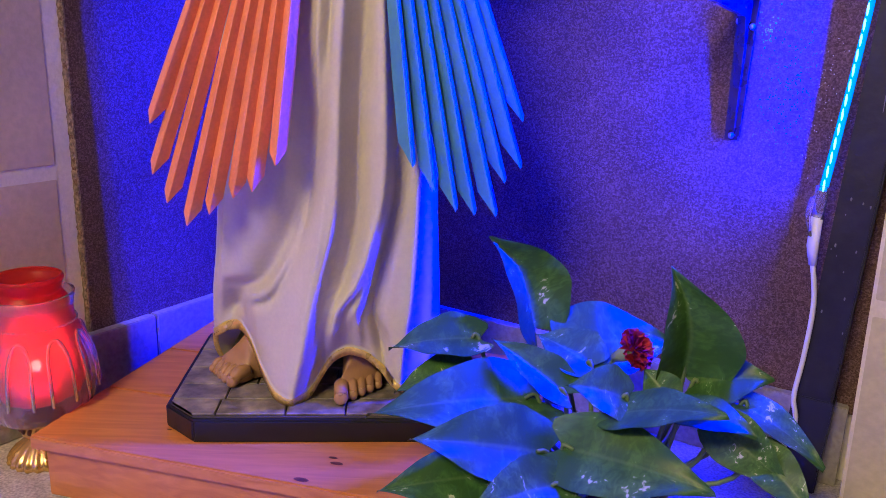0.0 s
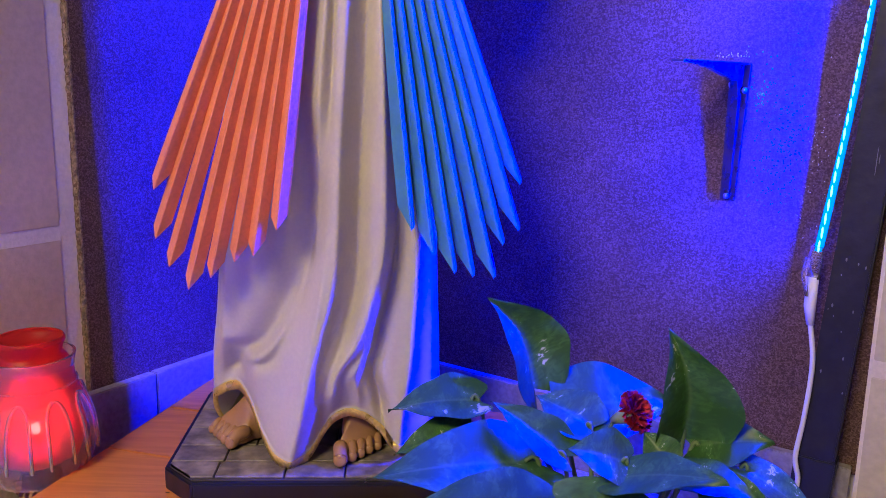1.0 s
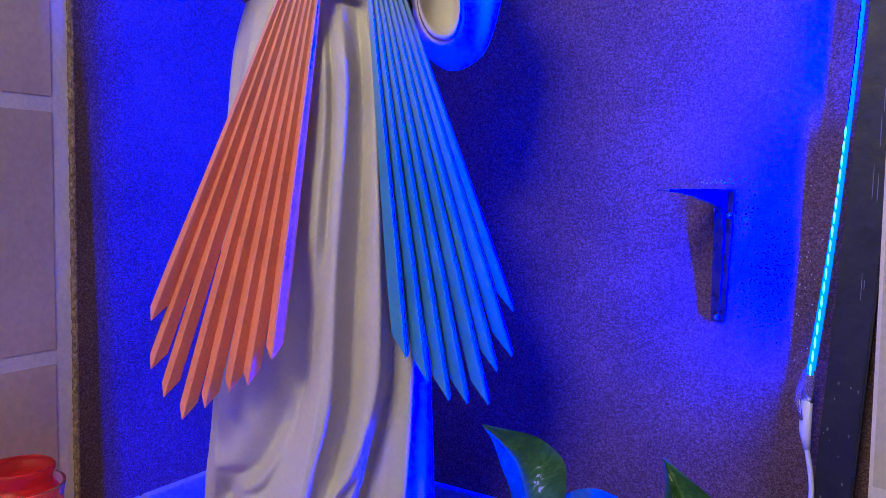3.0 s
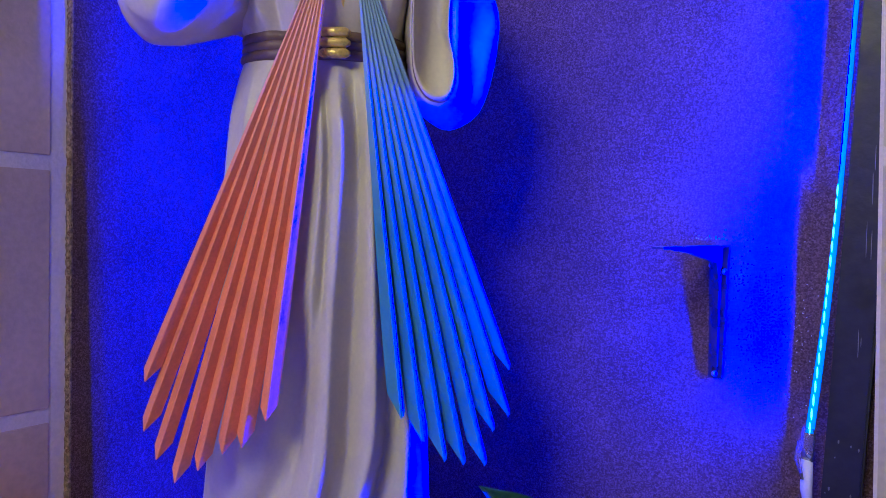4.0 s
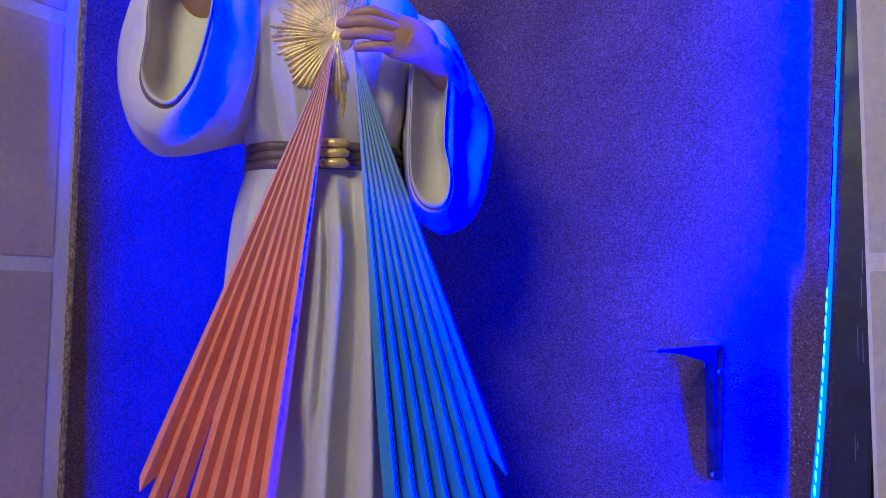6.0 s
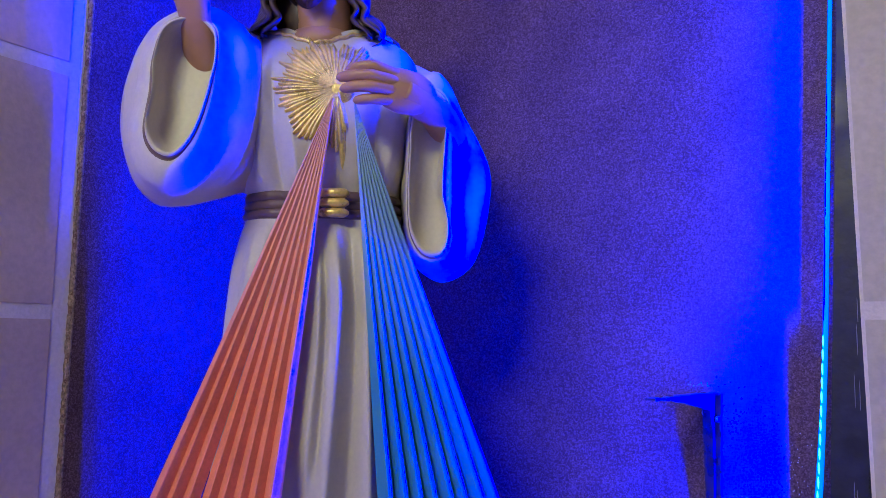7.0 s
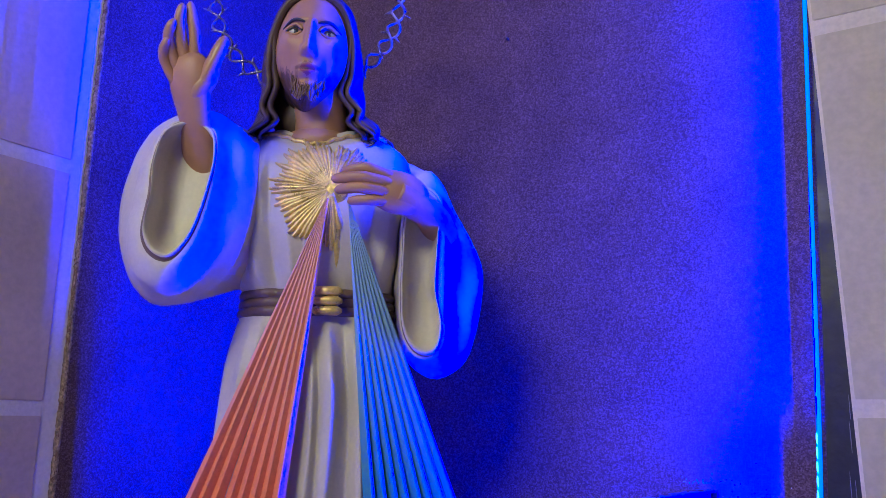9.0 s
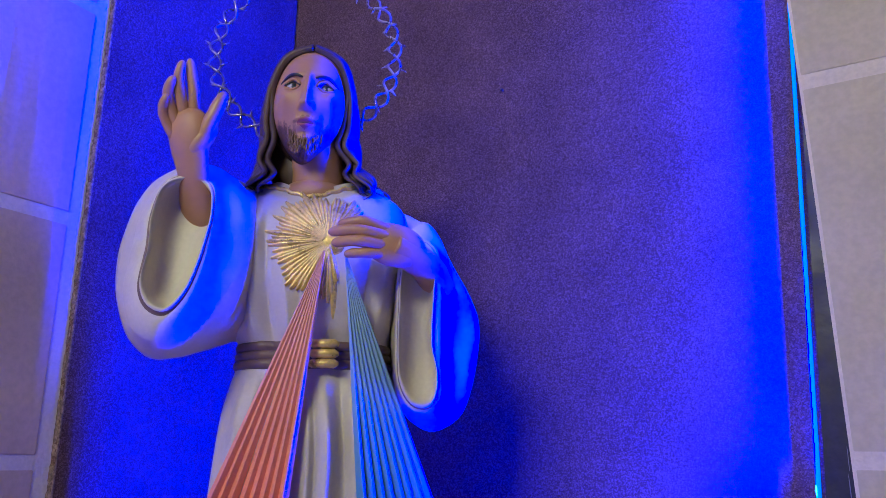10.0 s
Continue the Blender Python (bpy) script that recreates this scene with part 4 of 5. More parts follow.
    for s in (-1, 1):
        for layer, count in ((0, 50), (1, 26)):
            for k in range(count):
                f = k / (count - 1)
                drop = layer * 0.009
                a, b, c = math.radians(58 + 92 * f), math.radians(53 + 92 * f), math.radians(34 + 106 * f)
                out = 1.095 - 0.04 * layer
                root = scalp((s * 0.02, -math.cos(a), math.sin(a)), out - 0.01)
                crown = scalp((s * 0.56, -0.83 * math.cos(b), 0.83 * math.sin(b)), out + 0.01)
                temple = scalp((s * 0.90, -0.436 * math.cos(c), 0.436 * math.sin(c)), out + 0.03)
                ear = hc + turn @ Vector((s * (0.065 + 0.010 * math.sin(math.pi * f) - drop), -0.018 + 0.080 * f, -0.015))
                jaw = hc + turn @ Vector((s * (0.064 + 0.012 * f - drop * 1.3), -0.006 + 0.070 * f, -0.062))
                low = hc + Vector((s * (0.076 + 0.022 * f - drop * 1.6) + 0.006, -0.014 + 0.070 * f, -0.105))
                end = hc + Vector((s * (0.084 + 0.028 * f - drop * 2.0) + 0.008, -0.034 + 0.076 * f, -0.143 + 0.008 * math.sin(k // 5 * 2.3)))
                m2 = 50
                path = spline([root, crown, temple, ear, jaw, low, end], m2)
                wave = np.clip(np.linspace(-1.2, 1.1, m2), 0, 1)
                clump = k // 5 * 0.8 + (k % 5) * 0.07
                for i in range(m2):
                    path[i] += np.array((0.0115 * math.sin(i * 0.56 + clump) * s, 0.0060 * math.cos(i * 0.50 + clump), 0)) * wave[i]
                thick = [(0.0024 + 0.0030 * math.sin(math.pi * min(1, 0.10 + i / m2 * 0.85))) * min(1.0, 0.2 + (m2 - 1 - i) / 9) for i in range(m2)]
                clay.tube(path, thick, HAIR if (k * 7 + layer) % 5 else HAIRLIGHT, 7)
    clay.ball(hc + turn @ Vector((0, 0.024, 0.006)), (0.063, 0.062, 0.092), HAIR, turn, 32, 22)
    clay.ball(hc + Vector((0.004, 0.050, -0.060)), (0.076, 0.036, 0.090), HAIR, turn, 28, 18)

    # feet: instep, ball and five toes with nails
    def foot(ankle, big, small, way):
        ankle, big, small, way = Vector(ankle), Vector(big), Vector(small), Vector(way).normalized()
        over = (small - big).normalized()
        side = Vector((-way.y, way.x, 0))
        side = side if side.dot(over) > 0 else -side
        ends = [(ankle - way * 0.03 - side * 0.022, ankle - way * 0.03 + side * 0.022, 0.100), (ankle - side * 0.024, ankle + side * 0.024, 0.080),
                ((ankle + big - way * 0.02) / 2 - side * 0.010, (ankle + small - way * 0.02) / 2 + side * 0.010, 0.053), (big - way * 0.034 - side * 0.006, small - way * 0.026 + side * 0.004, 0.032), (big - way * 0.022 - side * 0.005, small - way * 0.016 + side * 0.003, 0.019), (big - way * 0.014, small - way * 0.010, 0.008)]
        rows = []
        for left, right, tall in ends:
            rows.append([(left + right) / 2 + (right - left) / 2 * math.cos(a) + Vector((0, 0, 0.109 + (tall if math.sin(a) > 0 else 0.001) * abs(math.sin(a)) ** 0.7 * math.copysign(1, math.sin(a)))) - Vector((0, 0, left.z)) for a in np.linspace(0, 2 * math.pi, 32, endpoint=False)])
        fine = np.array([[tuple(q) for q in r] for r in rows])
        smooth = [spline(fine[:, i], 16) for i in range(32)]
        clay.grid([[smooth[i][k] for i in range(32)] for k in range(16)], SKIN, True, True, True)
        for k, (f, r) in enumerate(((0.0, 0.0105), (0.30, 0.0078), (0.53, 0.0074), (0.76, 0.0070), (1.0, 0.0066))):
            tip = big.lerp(small, f)
            tip.z = 0.108 + r * 0.8
            start = tip - way * (0.036 - 0.006 * f)
            start.z = 0.108 + 0.015 - 0.004 * f
            joint = (start + tip) / 2 + Vector((0, 0, 0.0045))
            clay.tube(spline([start, joint, tip - way * 0.006, tip], 12), [r * q for q in (0.8, 0.95, 1.0, 1.02, 0.98, 0.94, 0.96, 1.0, 1.0, 0.92, 0.72, 0.3)], SKIN, 12)
            clay.ball(tip - way * 0.0065 + Vector((0, 0, r * 0.62)), (r * 0.55, r * 0.62, r * 0.36), NAIL, None, 10, 8)

    foot((-0.266, 1.116, 0), (-0.297, 1.058, 0), (-0.338, 1.108, 0), (-0.62, -0.78, 0))
    foot((-0.110, 1.084, 0), (-0.127, 1.012, 0), (-0.079, 1.066, 0), (0.12, -0.99, 0))
    ob = clay.build("robed_statue")
    return tagged(ob, "painted plaster statue in a cream robe on its base", "statue")


robed_statue()

# ---- fans of painted slats in front of the robe ----


def slat_fan(name, label, apex, slopes, ends, mat, y_end, profile):
    ob = thing(name, label, "ray fan")
    ax, ay, az = apex
    half = 0.0205
    for k, (slope, z_end) in enumerate(zip(slopes, ends)):
        ye = y_end(slope)
        rows = []
        length = az - z_end
        for s, cut in ((0.012, 0), (0.35, 0), (0.527 / length, 0), (1.0, 1)):
            y = ay + (ye - ay) * s
            row = []
            for g, dy, drop in profile:
                d = length * s - cut * drop
                wide = min(half * d, 0.0108)
                row.append((ax + d * slope + g * wide, y + dy * wide, az - d))
            rows.append(row)
        clay = Clay()
        clay.grid(rows, mat, True, True, True)
        o = clay.build("slat", ob)
        o.data.polygons.foreach_set("use_smooth", [False] * len(o.data.polygons))
    return ob


slat_fan("red_ray_fan", "fan of orange-red painted pointed slats fixed to the statue", (-0.137, 1.030, 1.098),
         [-0.367, -0.333, -0.293, -0.249, -0.214, -0.176, -0.143, -0.104], [0.498, 0.435, 0.399, 0.370, 0.386, 0.408, 0.417, 0.451], RED, lambda s: 0.985, ((-1.0, 0.0, 0.016), (-0.02, -1.20, 0.001), (0.10, -1.2, 0.0), (1.0, 0.05, 0.018), (1.0, 0.3, 0.018), (-1.0, 0.3, 0.016)))
slat_fan("blue_ray_fan", "fan of pale blue painted pointed slats fixed to the statue", (-0.110, 1.032, 1.092),
         [0.110, 0.147, 0.183, 0.217, 0.257, 0.290, 0.331, 0.366], [0.450, 0.417, 0.390, 0.384, 0.381, 0.426, 0.445, 0.507], BLUE, lambda s: 0.99 + 0.21 * s, ((-1.0, 0.0, 0.032), (0.36, -0.95, 0.004), (0.50, -1.05, 0.0), (0.62, -0.85, 0.002), (0.74, -0.95, 0.002), (1.0, -0.1, 0.008), (1.0, 0.3, 0.008), (-1.0, 0.3, 0.032)))


def wire_halo():
    """Two wires twined round each other into a ring, with thorns."""
    ob = thing("wire_halo", "twined silvery wire ring with thorns behind the statue's head", "halo")
    centre, radius = Vector((-0.200, 1.128, 1.452)), 0.150
    n, twists = 264, 15
    for phase in (0, math.pi):
        clay = Clay()
        path = []
        for i in range(n + 1):
            a = 2 * math.pi * i / n
            w = twists * a + phase
            r = radius + 0.0105 * math.sin(w)
            path.append(centre + Vector((r * math.cos(a), 0.006 * math.cos(w), r * math.sin(a))))
        clay.tube(path, 0.0021, SILVER, 7, up=(0, 1, 0))
        for i in range(6, n, 11):
            d = (path[i] - centre).normalized()
            t = Vector((d.z, 0, -d.x))
            way = (d * (1 if math.sin(twists * 2 * math.pi * i / n + phase) > 0 else -1) + t * 0.5).normalized()
            clay.tube([path[i], path[i] + way * 0.006, path[i] + way * 0.013], [0.0024, 0.0016, 0.0003], SILVER, 5)
        clay.build("wire", ob)
    rod = Clay()
    rod.tube([(-0.185, 1.140, 1.310), (-0.190, 1.138, 1.303)], 0.003, SILVER, 6)
    rod.tube([(-0.190, 1.120, 1.330), (-0.200, 1.128, 1.303)], 0.003, SILVER, 6)
    rod.build("holder", ob)
    return ob


wire_halo()

# ---- post, LED strip and cable ----


def black_post():
    m = Matrix((U, POST_LEAN.cross(U).normalized(), POST_LEAN)).transposed().to_4x4()
    m.translation = on_post(1.015, 0.028, -0.003)
    ob = thing("black_post", "leaning black painted wooden post with scuffs", "post")
    shaft = part("shaft", box((0.050, 0.034, 2.09), m, 0.003), BLACKWOOD, ob)
    m.translation = on_post(0.045, 0.028, -0.003)
    rnd = random.Random(5)
    for k in range(26):
        z = rnd.uniform(0.22, 0.42) if k < 12 else rnd.uniform(0.55, 1.25)
        tall = rnd.uniform(0.001, 0.003) if k < 12 else rnd.uniform(0.006, 0.03)
        c = Clay()
        mid = on_post(z, 0.028 + (rnd.uniform(-0.02, 0.02) if k < 12 else rnd.gauss(0.006, 0.002)), 0.0142)
        c.ball(mid, (0.0006 if k >= 12 else tall * 0.6, 0.0006, tall), SCUFF, None, 6, 4)
        c.build("scuff", shaft)
    part("foot_sleeve", box((0.056, 0.040, 0.149), m, 0.002), BLACK, ob)
    return ob


black_post()


def led_strip():
    ob = thing("led_strip", "glowing blue LED strip along the edge of the black post", "LED strip")
    rows = []
    for z in np.linspace(0.425, 1.93, 90):
        f = max(0.0, 1 - (z - 0.425) / 0.42)
        turn = math.radians(20 + 62 * f)
        flat = (-U * math.cos(turn) + V * math.sin(turn))
        wide = POST_LEAN.cross(flat).normalized() * (0.0020 + 0.0034 * f)
        base = on_post(z, -0.004 - 0.012 * f ** 2 - 0.001, 0.016 + 0.004 * f)
        thick = flat * 0.0025
        rows.append([base - wide - thick, base - wide + thick, base + wide + thick, base + wide - thick])
    clay = Clay()
    clay.grid(rows, LEDBLUE, True, True, True)
    sleeve = clay.build("sleeve", ob)
    for k in range(18):
        z = 0.432 + 0.0195 * k
        f = max(0.0, 1 - (z - 0.425) / 0.42)
        turn = math.radians(20 + 62 * f)
        flat = (-U * math.cos(turn) + V * math.sin(turn))
        base = on_post(z, -0.005 - 0.012 * f ** 2, 0.016 + 0.004 * f) + flat * 0.003
        c = Clay()
        c.ball(base, (0.0018, 0.0018, 0.0090), LEDDOT, None, 8, 6)
        c.build("led", sleeve)
    c = Clay()
    base = on_post(0.405, -0.018, 0.020)
    c.tube([base + UP * 0.026, base + UP * 0.010, base - UP * 0.020], [0.009, 0.0105, 0.009], CLEAR, 10, 0.6)
    c.build("end_cap", ob)
    c = Clay()
    c.tube([base + Vector((-0.012, -0.004, 0.010)), base + Vector((-0.016, -0.004, -0.015)), base + Vector((-0.008, -0.004, -0.045))], [0.004, 0.005, 0.003], CLEAR, 8, 0.5)
    c.build("clip", ob)
    c = Clay()
    c.tube([base - UP * 0.018, base - UP * 0.060, base + Vector((0.004, 0, -0.088))], [0.0085, 0.009, 0.006], CABLE, 10, 0.7)
    c.build("plug", ob)
    c = Clay()
    path = spline([base + Vector((0.004, 0, -0.085)), (0.543, 1.066, 0.260), (0.540, 1.064, 0.180), (0.533, 1.060, 0.120), (0.536, 1.050, 0.085), (0.522, 1.045, 0.040), (0.525, 1.06, -0.0255), (0.60, 1.08, -0.0255)], 50)
    c.tube(path, 0.0038, CABLE, 8)
    c.build("cable", ob)
    return ob


led_strip()

# ---- shelf bracket on the cork ----


def shelf_bracket():
    ob = thing("shelf_bracket", "empty dark steel shelf bracket screwed to the cork panel", "bracket")
    top = Vector((0.443, 1.193, 0.682))
    tip = Vector((0.312, 1.068, 0.680))
    out = (tip - top).normalized()
    wide = UP.cross(out).normalized()
    bm = bmesh.new()
    length = (tip - top).length
    m = Matrix((out, wide, UP)).transposed().to_4x4()

    def slab(points, y0, y1):
        a = [bm.verts.new(m @ Vector((x, y0 * w, z)) + top) for x, z, w in points]
        b = [bm.verts.new(m @ Vector((x, y1 * w, z)) + top) for x, z, w in points]
        bm.faces.new(a)
        bm.faces.new(b[::-1])
        for i in range(len(a)):
            j = (i + 1) % len(a)
            bm.faces.new((a[i], a[j], b[j], b[i]))

    slab([(0.0, 0.0, 1), (length, 0.0, 0.7), (length, -0.003, 0.7), (0.003, -0.003, 1)], -0.013, 0.013)
    part("arm", bm, STEEL, ob)
    bm = bmesh.new()
    slab([(0.0, 0.0, 1), (0.003, 0.0, 1), (0.003, -0.205, 0.7), (0.0, -0.205, 0.7)], -0.016, 0.016)
    plate = part("wall_plate", bm, STEEL, ob)
    bm = bmesh.new()
    slab([(0.002, -0.002, 1), (length * 0.93, -0.002, 0.5), (length * 0.5, -0.011, 0.8), (0.020, -0.026, 1), (0.012, -0.06, 1), (0.007, -0.19, 0.7), (0.002, -0.198, 0.6)], -0.006, 0.006)
    part("rib", bm, STEEL, ob)
    for x, z, dy in ((0.005, -0.040, 0.011), (0.005, -0.032, -0.011), (0.006, -0.198, 0.0)):
        c = Clay()
        c.ball(top + m.to_3x3() @ Vector((x, dy, z)), (0.0045, 0.0045, 0.0045), SCREW, None, 10, 8)
        c.build("screw", plate)
    return ob


shelf_bracket()
rnd = random.Random(9)
clay = Clay()
wall_u = (Vector((0.443, 1.193, 0)) - CORNER).dot(U)
for k in range(400):
    if k < 60:
        u, z = wall_u + rnd.gauss(0.032, 0.010), 0.640 + rnd.gauss(0, 0.016)
    elif k < 90:
        u, z = wall_u + rnd.gauss(-0.01, 0.02), 0.690 + abs(rnd.gauss(0, 0.006))
    else:
        u, z = wall_u + rnd.gauss(0.075, 0.030), 0.56 + rnd.gauss(0, 0.055)
    r = rnd.uniform(0.0004, 0.0009) if k >= 90 else rnd.uniform(0.0006, 0.0015)
    clay.ball(at(u, 0.0004, z), (r, r * 0.8, r), SPLASH, None, 5, 3)
tagged(clay.build("plaster_splashes"), "small white plaster splashes on the cork round the bracket", "splashes", kind="stuff")
clay = Clay()
clay.tube([at(0.573, -0.004, 1.520), at(0.573, 0.006, 1.519), at(0.573, 0.007, 1.519)], [0.0018, 0.0018, 0.0035], STEEL, 8)
tagged(clay.build("nail"), "small dark nail stuck in the cork panel", "nail")

# ---- red votive lamp ----


def lathe(profile, sides, ripple=None):
    rows = []
    for r, z in profile:
        row = []
        for i in range(sides):
            a = 2 * math.pi * i / sides
            q = r + (ripple(a, z) if ripple else 0.0)
            row.append((q * math.cos(a), q * math.sin(a), z))
        rows.append(row)
    return rows


def votive_lamp():
    place = Vector((-0.590, 1.088, -0.03))
    ob = thing("votive_lamp", "lit red votive lamp of pressed glass on a fluted brass foot", "lamp", place=place)
    ob.scale = (1.049, 1.049, 1.049)

    def add(name, rows, mat, label="", cap0=False, cap1=False, parent=None):
        c = Clay()
        c.grid(rows, mat, True, cap0, cap1)
        return c.build(name, parent or ob, label)

    flute = lambda a, z: 0.0022 * math.sin(22 * a + 90 * z) * max(0.0, min(1.0, (0.030 - z) / 0.012))
    foot = add("foot", lathe([(0.050, 0.0), (0.051, 0.004), (0.048, 0.011), (0.041, 0.019), (0.031, 0.027), (0.024, 0.032), (0.023, 0.036), (0.029, 0.040), (0.031, 0.044), (0.031, 0.060), (0.033, 0.062)], 110, flute), BRASS, "fluted polished brass foot", cap0=True, cap1=True)
    # solid dark balls, their colour gives the shade inside the collar's holes
    for k in range(18):
        a = 2 * math.pi * k / 18
        c = Clay()
        c.ball((0.0312 * math.cos(a), 0.0312 * math.sin(a), 0.052), (0.003, 0.003, 0.005), DARKSPOT, None, 8, 6)
        c.build("collar_hole", foot)
    outer = [(0.030, 0.062), (0.056, 0.071), (0.069, 0.088), (0.076, 0.115), (0.076, 0.140), (0.071, 0.165), (0.063, 0.190), (0.0555, 0.214), (0.0540, 0.228), (0.0555, 0.240), (0.0575, 0.252)]
    rib = lambda a, z: 0.0022 * max(0.0, math.sin(9 * a)) ** 0.6 * math.exp(-((z - 0.155) / 0.055) ** 2) + 0.0012 * abs(math.sin(18 * a)) * math.exp(-((z - 0.09) / 0.02) ** 2)
    prof = [tuple(p) for p in spline(outer, 40)]
    rows = lathe(prof, 144, rib)
    inside = lathe([(r - 0.003, z + (0.002 if i == 0 else 0)) for i, (r, z) in enumerate(prof)][::-1], 144)
    glass = add("glass", rows + inside, CLEAR, "clear pressed glass with raised ribs", cap0=True, cap1=True)
    # raised bead lines and arches pressed in the glass
    for k in range(9):
        a0 = 2 * math.pi * k / 9
        c = Clay()
        path = []
        for s in np.linspace(0, math.pi, 24):
            ang = a0 + 0.20 * math.cos(s)
            z = 0.150 + (0.048 * math.sin(s) ** 0.6)
            r = float(np.interp(z, [p[1] for p in prof], [p[0] for p in prof])) + 0.002
            path.append((r * math.cos(ang), r * math.sin(ang), z))
        path = [(path[0][0] * 1.05, path[0][1] * 1.05, 0.108)] + path + [(path[-1][0] * 1.05, path[-1][1] * 1.05, 0.108)]
        c.tube(path, 0.0024, CLEAR, 8)
        c.build("arch", glass)
    for k in range(54):
        a = 2 * math.pi * k / 54
        c = Clay()
        c.ball((0.0565 * math.cos(a), 0.0565 * math.sin(a), 0.212), (0.0021, 0.0021, 0.0021), CLEAR, None, 7, 5)
        c.build("bead", glass)
    inner = [(0.012, 0.088), (0.045, 0.097), (0.061, 0.118), (0.066, 0.145), (0.063, 0.175), (0.057, 0.202), (0.053, 0.225), (0.050, 0.240), (0.0430, 0.251), (0.0405, 0.257), (0.0430, 0.266), (0.0455, 0.272), (0.0435, 0.277)]
    prof = [tuple(p) for p in spline(inner, 30)]
    add("red_cup", lathe(prof, 64) + lathe([(r - 0.0025, z) for r, z in prof[::-1]], 64), REDGLASS, "red glass cup", cap0=True, cap1=True)
    # emitting body shaped to the red glow in the cup, wider than a flame
    c = Clay()
    c.tube([(0, 0, 0.102), (0, 0, 0.125), (0, 0, 0.150), (0, 0, 0.185), (0, 0, 0.212)], [0.024, 0.040, 0.046, 0.040, 0.026], CUPGLOW, 32)
    c.build("candle", ob, "glowing red body that stands in for candlelight filling the cup")
    # small glowing ball in place of the white highlight on the lamp's front
    c = Clay()
    c.ball((0.020, -0.041, 0.160), (0.006, 0.006, 0.008), GLINT, None, 12, 8)
    c.build("flame", ob)
    return ob


votive_lamp()

# ---- potted plant ----
POT_AT = Vector((0.225, 0.885, -0.03))


def blade(base, tip, wide, lift, cup=0.25, droop=0.2, curl=0.0, skew=0.0):
    """A heart-shaped blade from stalk to tip. lift: the way its upper face looks."""
    base, tip = Vector(base), Vector(tip)
    way = tip - base
    length = way.length
    way.normalize()
    lift = Vector(lift)
    lift = (lift - way * lift.dot(way)).normalized()
    across = way.cross(lift)
    ns, nw = 22, 13
    verts, uvs = [], []
    for i in range(ns):
        s = i / (ns - 1)
        half = wide * 0.54 * (math.sin(math.pi * min(1, (s + 0.03) / 1.03) ** 0.50) ** 0.80) * (1.0 if s < 0.6 else 1 - ((s - 0.6) / 0.4) ** 1.5 * 0.45)
        lobe = 0.13 * length * max(0.0, 1 - s / 0.12)
        for j in range(nw):
            g = 2 * j / (nw - 1) - 1
            x = s * length - lobe * min(1.0, abs(g) * 1.5)
            y = g * half + skew * length * math.sin(math.pi * s)
            z = cup * abs(g) ** 1.2 * half - droop * length * (s - 0.35) ** 2 * (1 + 0.3 * g) + curl * length * s * s * g
            z += 0.018 * wide * math.sin(14 * s + 4 * g) * abs(g) - 0.010 * wide * math.cos(g * 4) * (1 - s)
            verts.append(base + way * x + across * y + lift * z)
            uvs.append((s * 1.2, g))
    faces = [(i * nw + j, i * nw + j + 1, (i + 1) * nw + j + 1, (i + 1) * nw + j) for i in range(ns - 1) for j in range(nw - 1)]
    return verts, faces, uvs, lift


plant = thing("potted_pothos", "green and cream marbled pothos in a dark pot beside the statue", "plant", place=POT_AT)


def leaf(base, tip, wide, lift, **shape):
    verts, faces, uvs, up = blade(base, tip, wide, lift, **shape)
    verts = [v - POT_AT for v in verts]
    n = len(verts)
    both = verts + [v - up * 0.0008 for v in verts]
    faces = faces + [tuple(n + k for k in f[::-1]) for f in faces]
    ob = mesh_object("leaf", both, faces, LEAF, None, True, plant)
    layer = ob.data.uv_layers.new(name="blade")
    for loop in ob.data.loops:
        layer.data[loop.index].uv = uvs[loop.vertex_index % n]
    base = Vector(base) - POT_AT
    foot = Vector((0.05 * base.x / 0.2, 0.04 * base.y / 0.2, 0.105))
    c = Clay()
    mid = (base + foot) / 2 + Vector((0.25 * (base.x - foot.x), 0.25 * (base.y - foot.y), -0.01))
    c.tube(spline([foot, mid, base - up * 0.002, base + (Vector(tip) - POT_AT - base) * 0.08 - up * 0.003], 14), np.linspace(0.0038, 0.0024, 14), STEM, 7)
    c.build("stalk", ob)


rows = lathe([(0.055, 0.0), (0.060, 0.004), (0.072, 0.10), (0.077, 0.104), (0.077, 0.118), (0.072, 0.118), (0.070, 0.10)], 40)
c = Clay()
c.grid(rows, POT, True, True, False)
c.build("pot", plant, "dark plastic pot")
c = Clay()
c.ball((0, 0, 0.098), (0.069, 0.069, 0.012), SOIL, None, 24, 8)
c.build("soil", plant)

F, S = (0, -1, 0.35), (0.1, -0.55, 1)
leaf((0.140, 1.030, 0.226), (0.068, 1.036, 0.353), 0.098, (0.30, -0.70, 0.55), cup=0.62, droop=-0.15, skew=0.16)
leaf((0.323, 0.930, 0.205), (0.288, 0.915, 0.352), 0.100, (-0.10, -1, 0.45), cup=0.80, droop=0.12, skew=0.10)
leaf((0.062, 1.000, 0.222), (-0.060, 0.985, 0.216), 0.085, (0.30, -0.30, 1), cup=0.18, droop=0.22)
leaf((0.045, 0.975, 0.186), (-0.050, 0.950, 0.165), 0.060, S, cup=0.1)
leaf((0.138, 0.930, 0.170), (-0.071, 0.850, 0.190), 0.105, (-0.1, -0.75, 1), cup=0.12, droop=0.25)
leaf((0.143, 0.850, 0.135), (-0.018, 0.800, 0.180), 0.100, (-0.15, -0.9, 1), cup=0.10, droop=0.22)
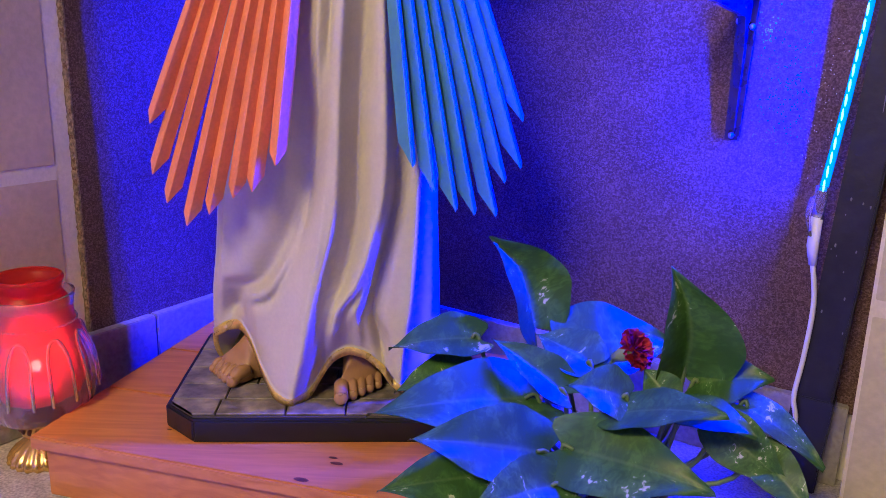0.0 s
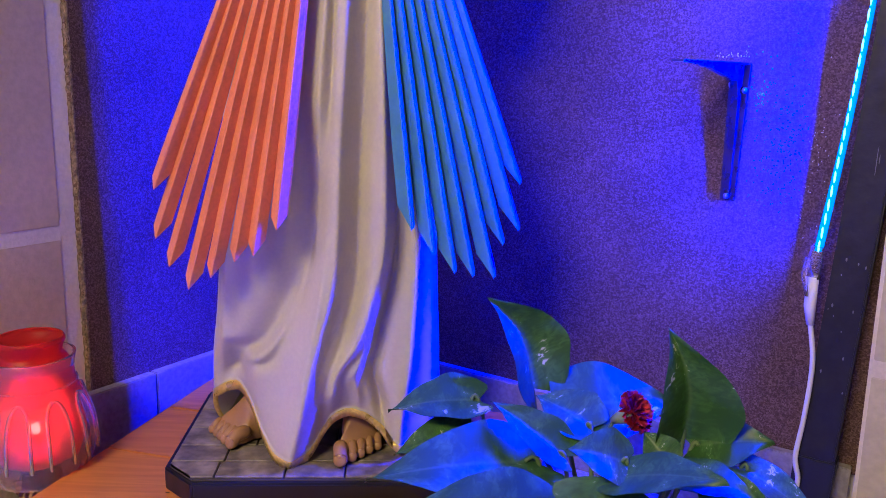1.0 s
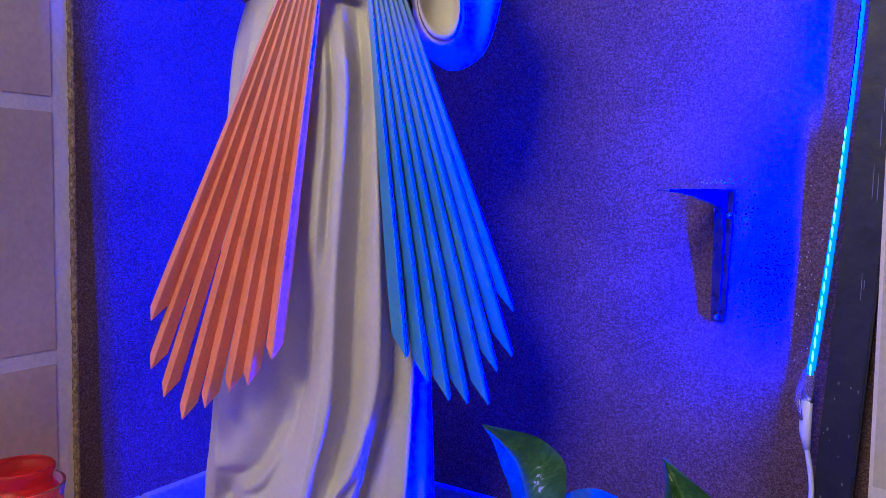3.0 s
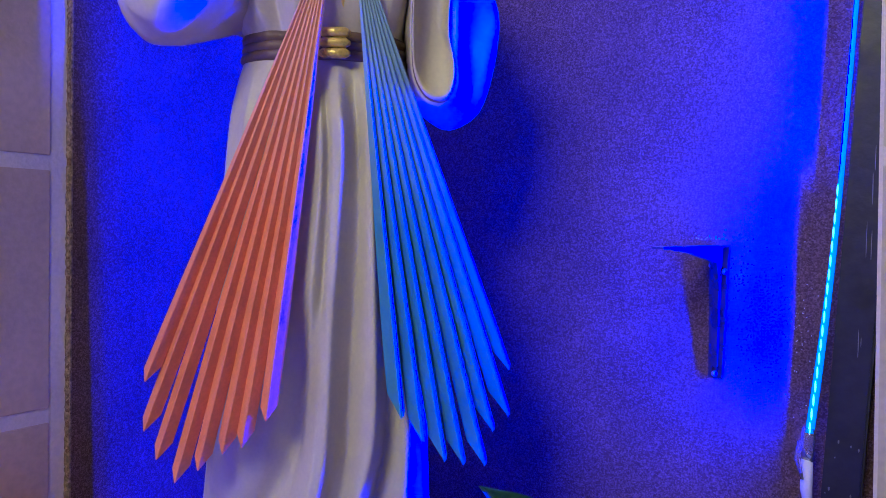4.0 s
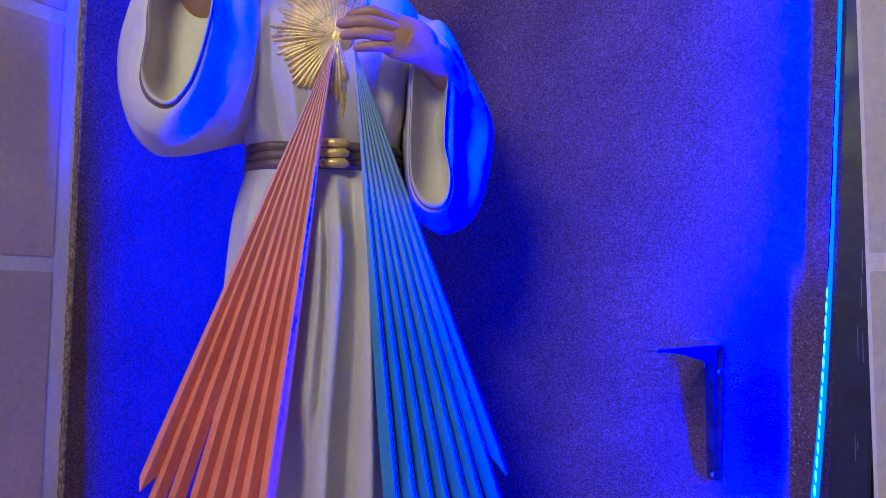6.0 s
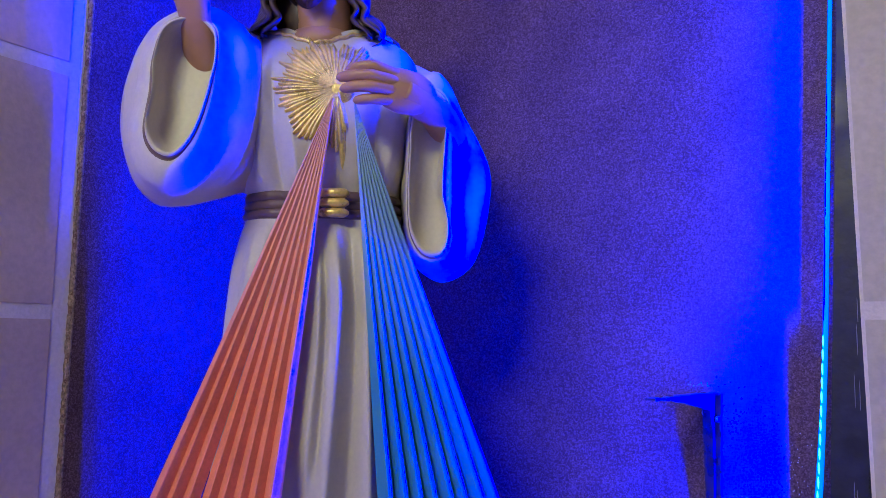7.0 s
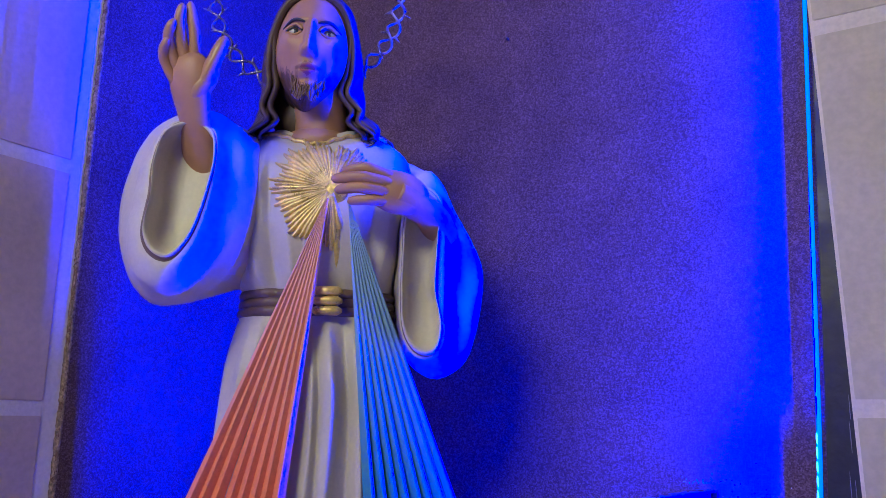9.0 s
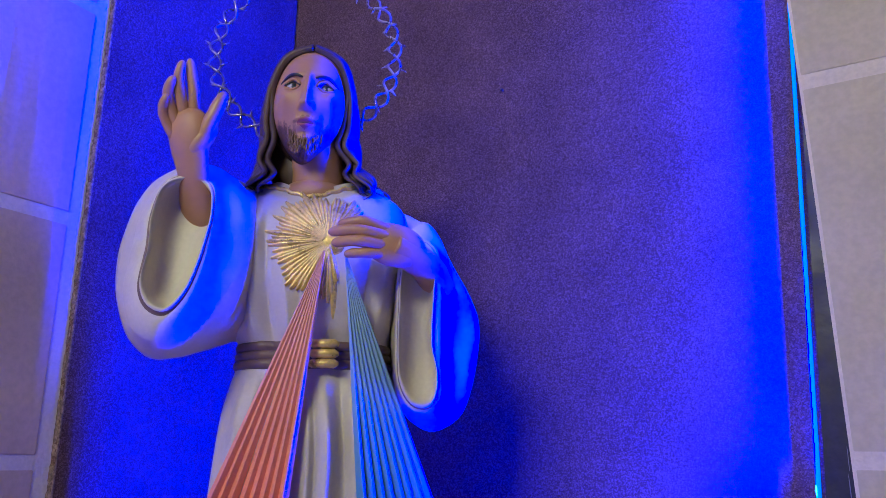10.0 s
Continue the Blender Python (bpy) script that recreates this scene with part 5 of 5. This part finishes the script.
leaf((0.075, 0.835, 0.112), (-0.056, 0.790, 0.118), 0.075, (0, -0.8, 1), cup=0.15, droop=0.2)
leaf((0.150, 0.800, 0.124), (0.046, 0.740, 0.128), 0.075, (0, -0.8, 1), cup=0.12, droop=0.2)
leaf((0.157, 0.840, 0.150), (0.300, 0.735, 0.165), 0.100, (0.1, -0.9, 1), cup=0.10, droop=0.2)
leaf((0.220, 0.850, 0.192), (0.310, 0.760, 0.245), 0.072, (0.05, -0.45, 1), cup=0.08, droop=0.2)
leaf((0.235, 0.860, 0.205), (0.163, 0.850, 0.228), 0.068, (0.1, -0.75, 1), cup=0.15, droop=0.35)
leaf((0.171, 0.920, 0.180), (0.077, 0.950, 0.242), 0.060, (0.5, -0.8, 0.8), cup=0.35, droop=0.1)
leaf((0.185, 1.000, 0.215), (0.335, 1.010, 0.228), 0.125, (0.45, -0.55, 1), cup=0.10, droop=0.3)
leaf((0.210, 0.960, 0.203), (0.140, 1.005, 0.232), 0.080, (0.35, -0.8, 1), cup=0.25, droop=0.2)
leaf((0.288, 0.870, 0.200), (0.262, 0.900, 0.226), 0.045, (-0.2, -1, 0.4), cup=0.3, droop=0.0)
leaf((0.330, 0.920, 0.200), (0.412, 0.880, 0.232), 0.080, (0.1, -0.8, 1), cup=0.15, droop=0.3)
leaf((0.300, 0.860, 0.194), (0.368, 0.800, 0.200), 0.062, (0.3, -0.6, 1), cup=0.1, droop=0.3)
leaf((0.380, 0.880, 0.195), (0.458, 0.805, 0.158), 0.050, (0.5, -0.9, 0.9), cup=0.2, droop=0.3)
leaf((0.345, 0.860, 0.172), (0.415, 0.800, 0.128), 0.062, (-0.3, -1, 0.4), cup=0.2, droop=0.2)
leaf((0.390, 0.840, 0.150), (0.432, 0.770, 0.112), 0.052, (-0.3, -1, 0.6), cup=0.2, droop=0.2)
leaf((0.385, 0.720, 0.098), (0.455, 0.640, 0.118), 0.060, (0.1, -0.6, 1), cup=0.1, droop=0.3)


def carnation():
    """A ruffled red flower on a pale green cup, its stalk pushed into the pot."""
    place = Vector((0.248, 0.915, 0.242))
    ob = thing("carnation", "red ruffled carnation stuck among the pothos leaves", "flower", place=place)
    way = Vector((0.45, -0.55, 0.5)).normalized()
    turn = way.to_track_quat("Z", "Y").to_matrix()
    rnd = random.Random(12)
    for ringno, (count, out, tall) in enumerate(((9, 0.026, 0.010), (8, 0.020, 0.017), (6, 0.013, 0.022), (4, 0.007, 0.025))):
        for k in range(count):
            a = 2 * math.pi * (k + 0.5 * ringno) / count + rnd.uniform(-0.15, 0.15)
            rows = []
            for s in np.linspace(0, 1, 5):
                row = []
                for g in np.linspace(-1, 1, 9):
                    ang = a + g * (0.55 + 0.12 * ringno) * s
                    r = out * s * (1 + 0.10 * math.sin(g * 17 + k))
                    z = tall * s ** 0.7 + 0.0045 * s * math.sin(g * 13 + k * 2) + rnd.uniform(-0.0007, 0.0007)
                    row.append(tuple(turn @ Vector((r * math.cos(ang), r * math.sin(ang), z))))
                rows.append(row)
            c = Clay()
            c.grid(rows, PETAL, False)
            c.build("petal", ob)
    c = Clay()
    c.tube([tuple(turn @ Vector((0, 0, 0.004))), tuple(turn @ Vector((0, 0, -0.016))), tuple(turn @ Vector((0, 0, -0.032)))], [0.0115, 0.0095, 0.005], CALYX, 12)
    c.build("calyx", ob)
    c = Clay()
    low = turn @ Vector((0, 0, -0.030))
    c.tube(spline([low, low + Vector((-0.012, 0.004, -0.05)), POT_AT + Vector((0.0, 0.01, 0.10)) - place], 12), 0.0024, STEM, 7)
    c.build("stem", ob)
    return ob


carnation()
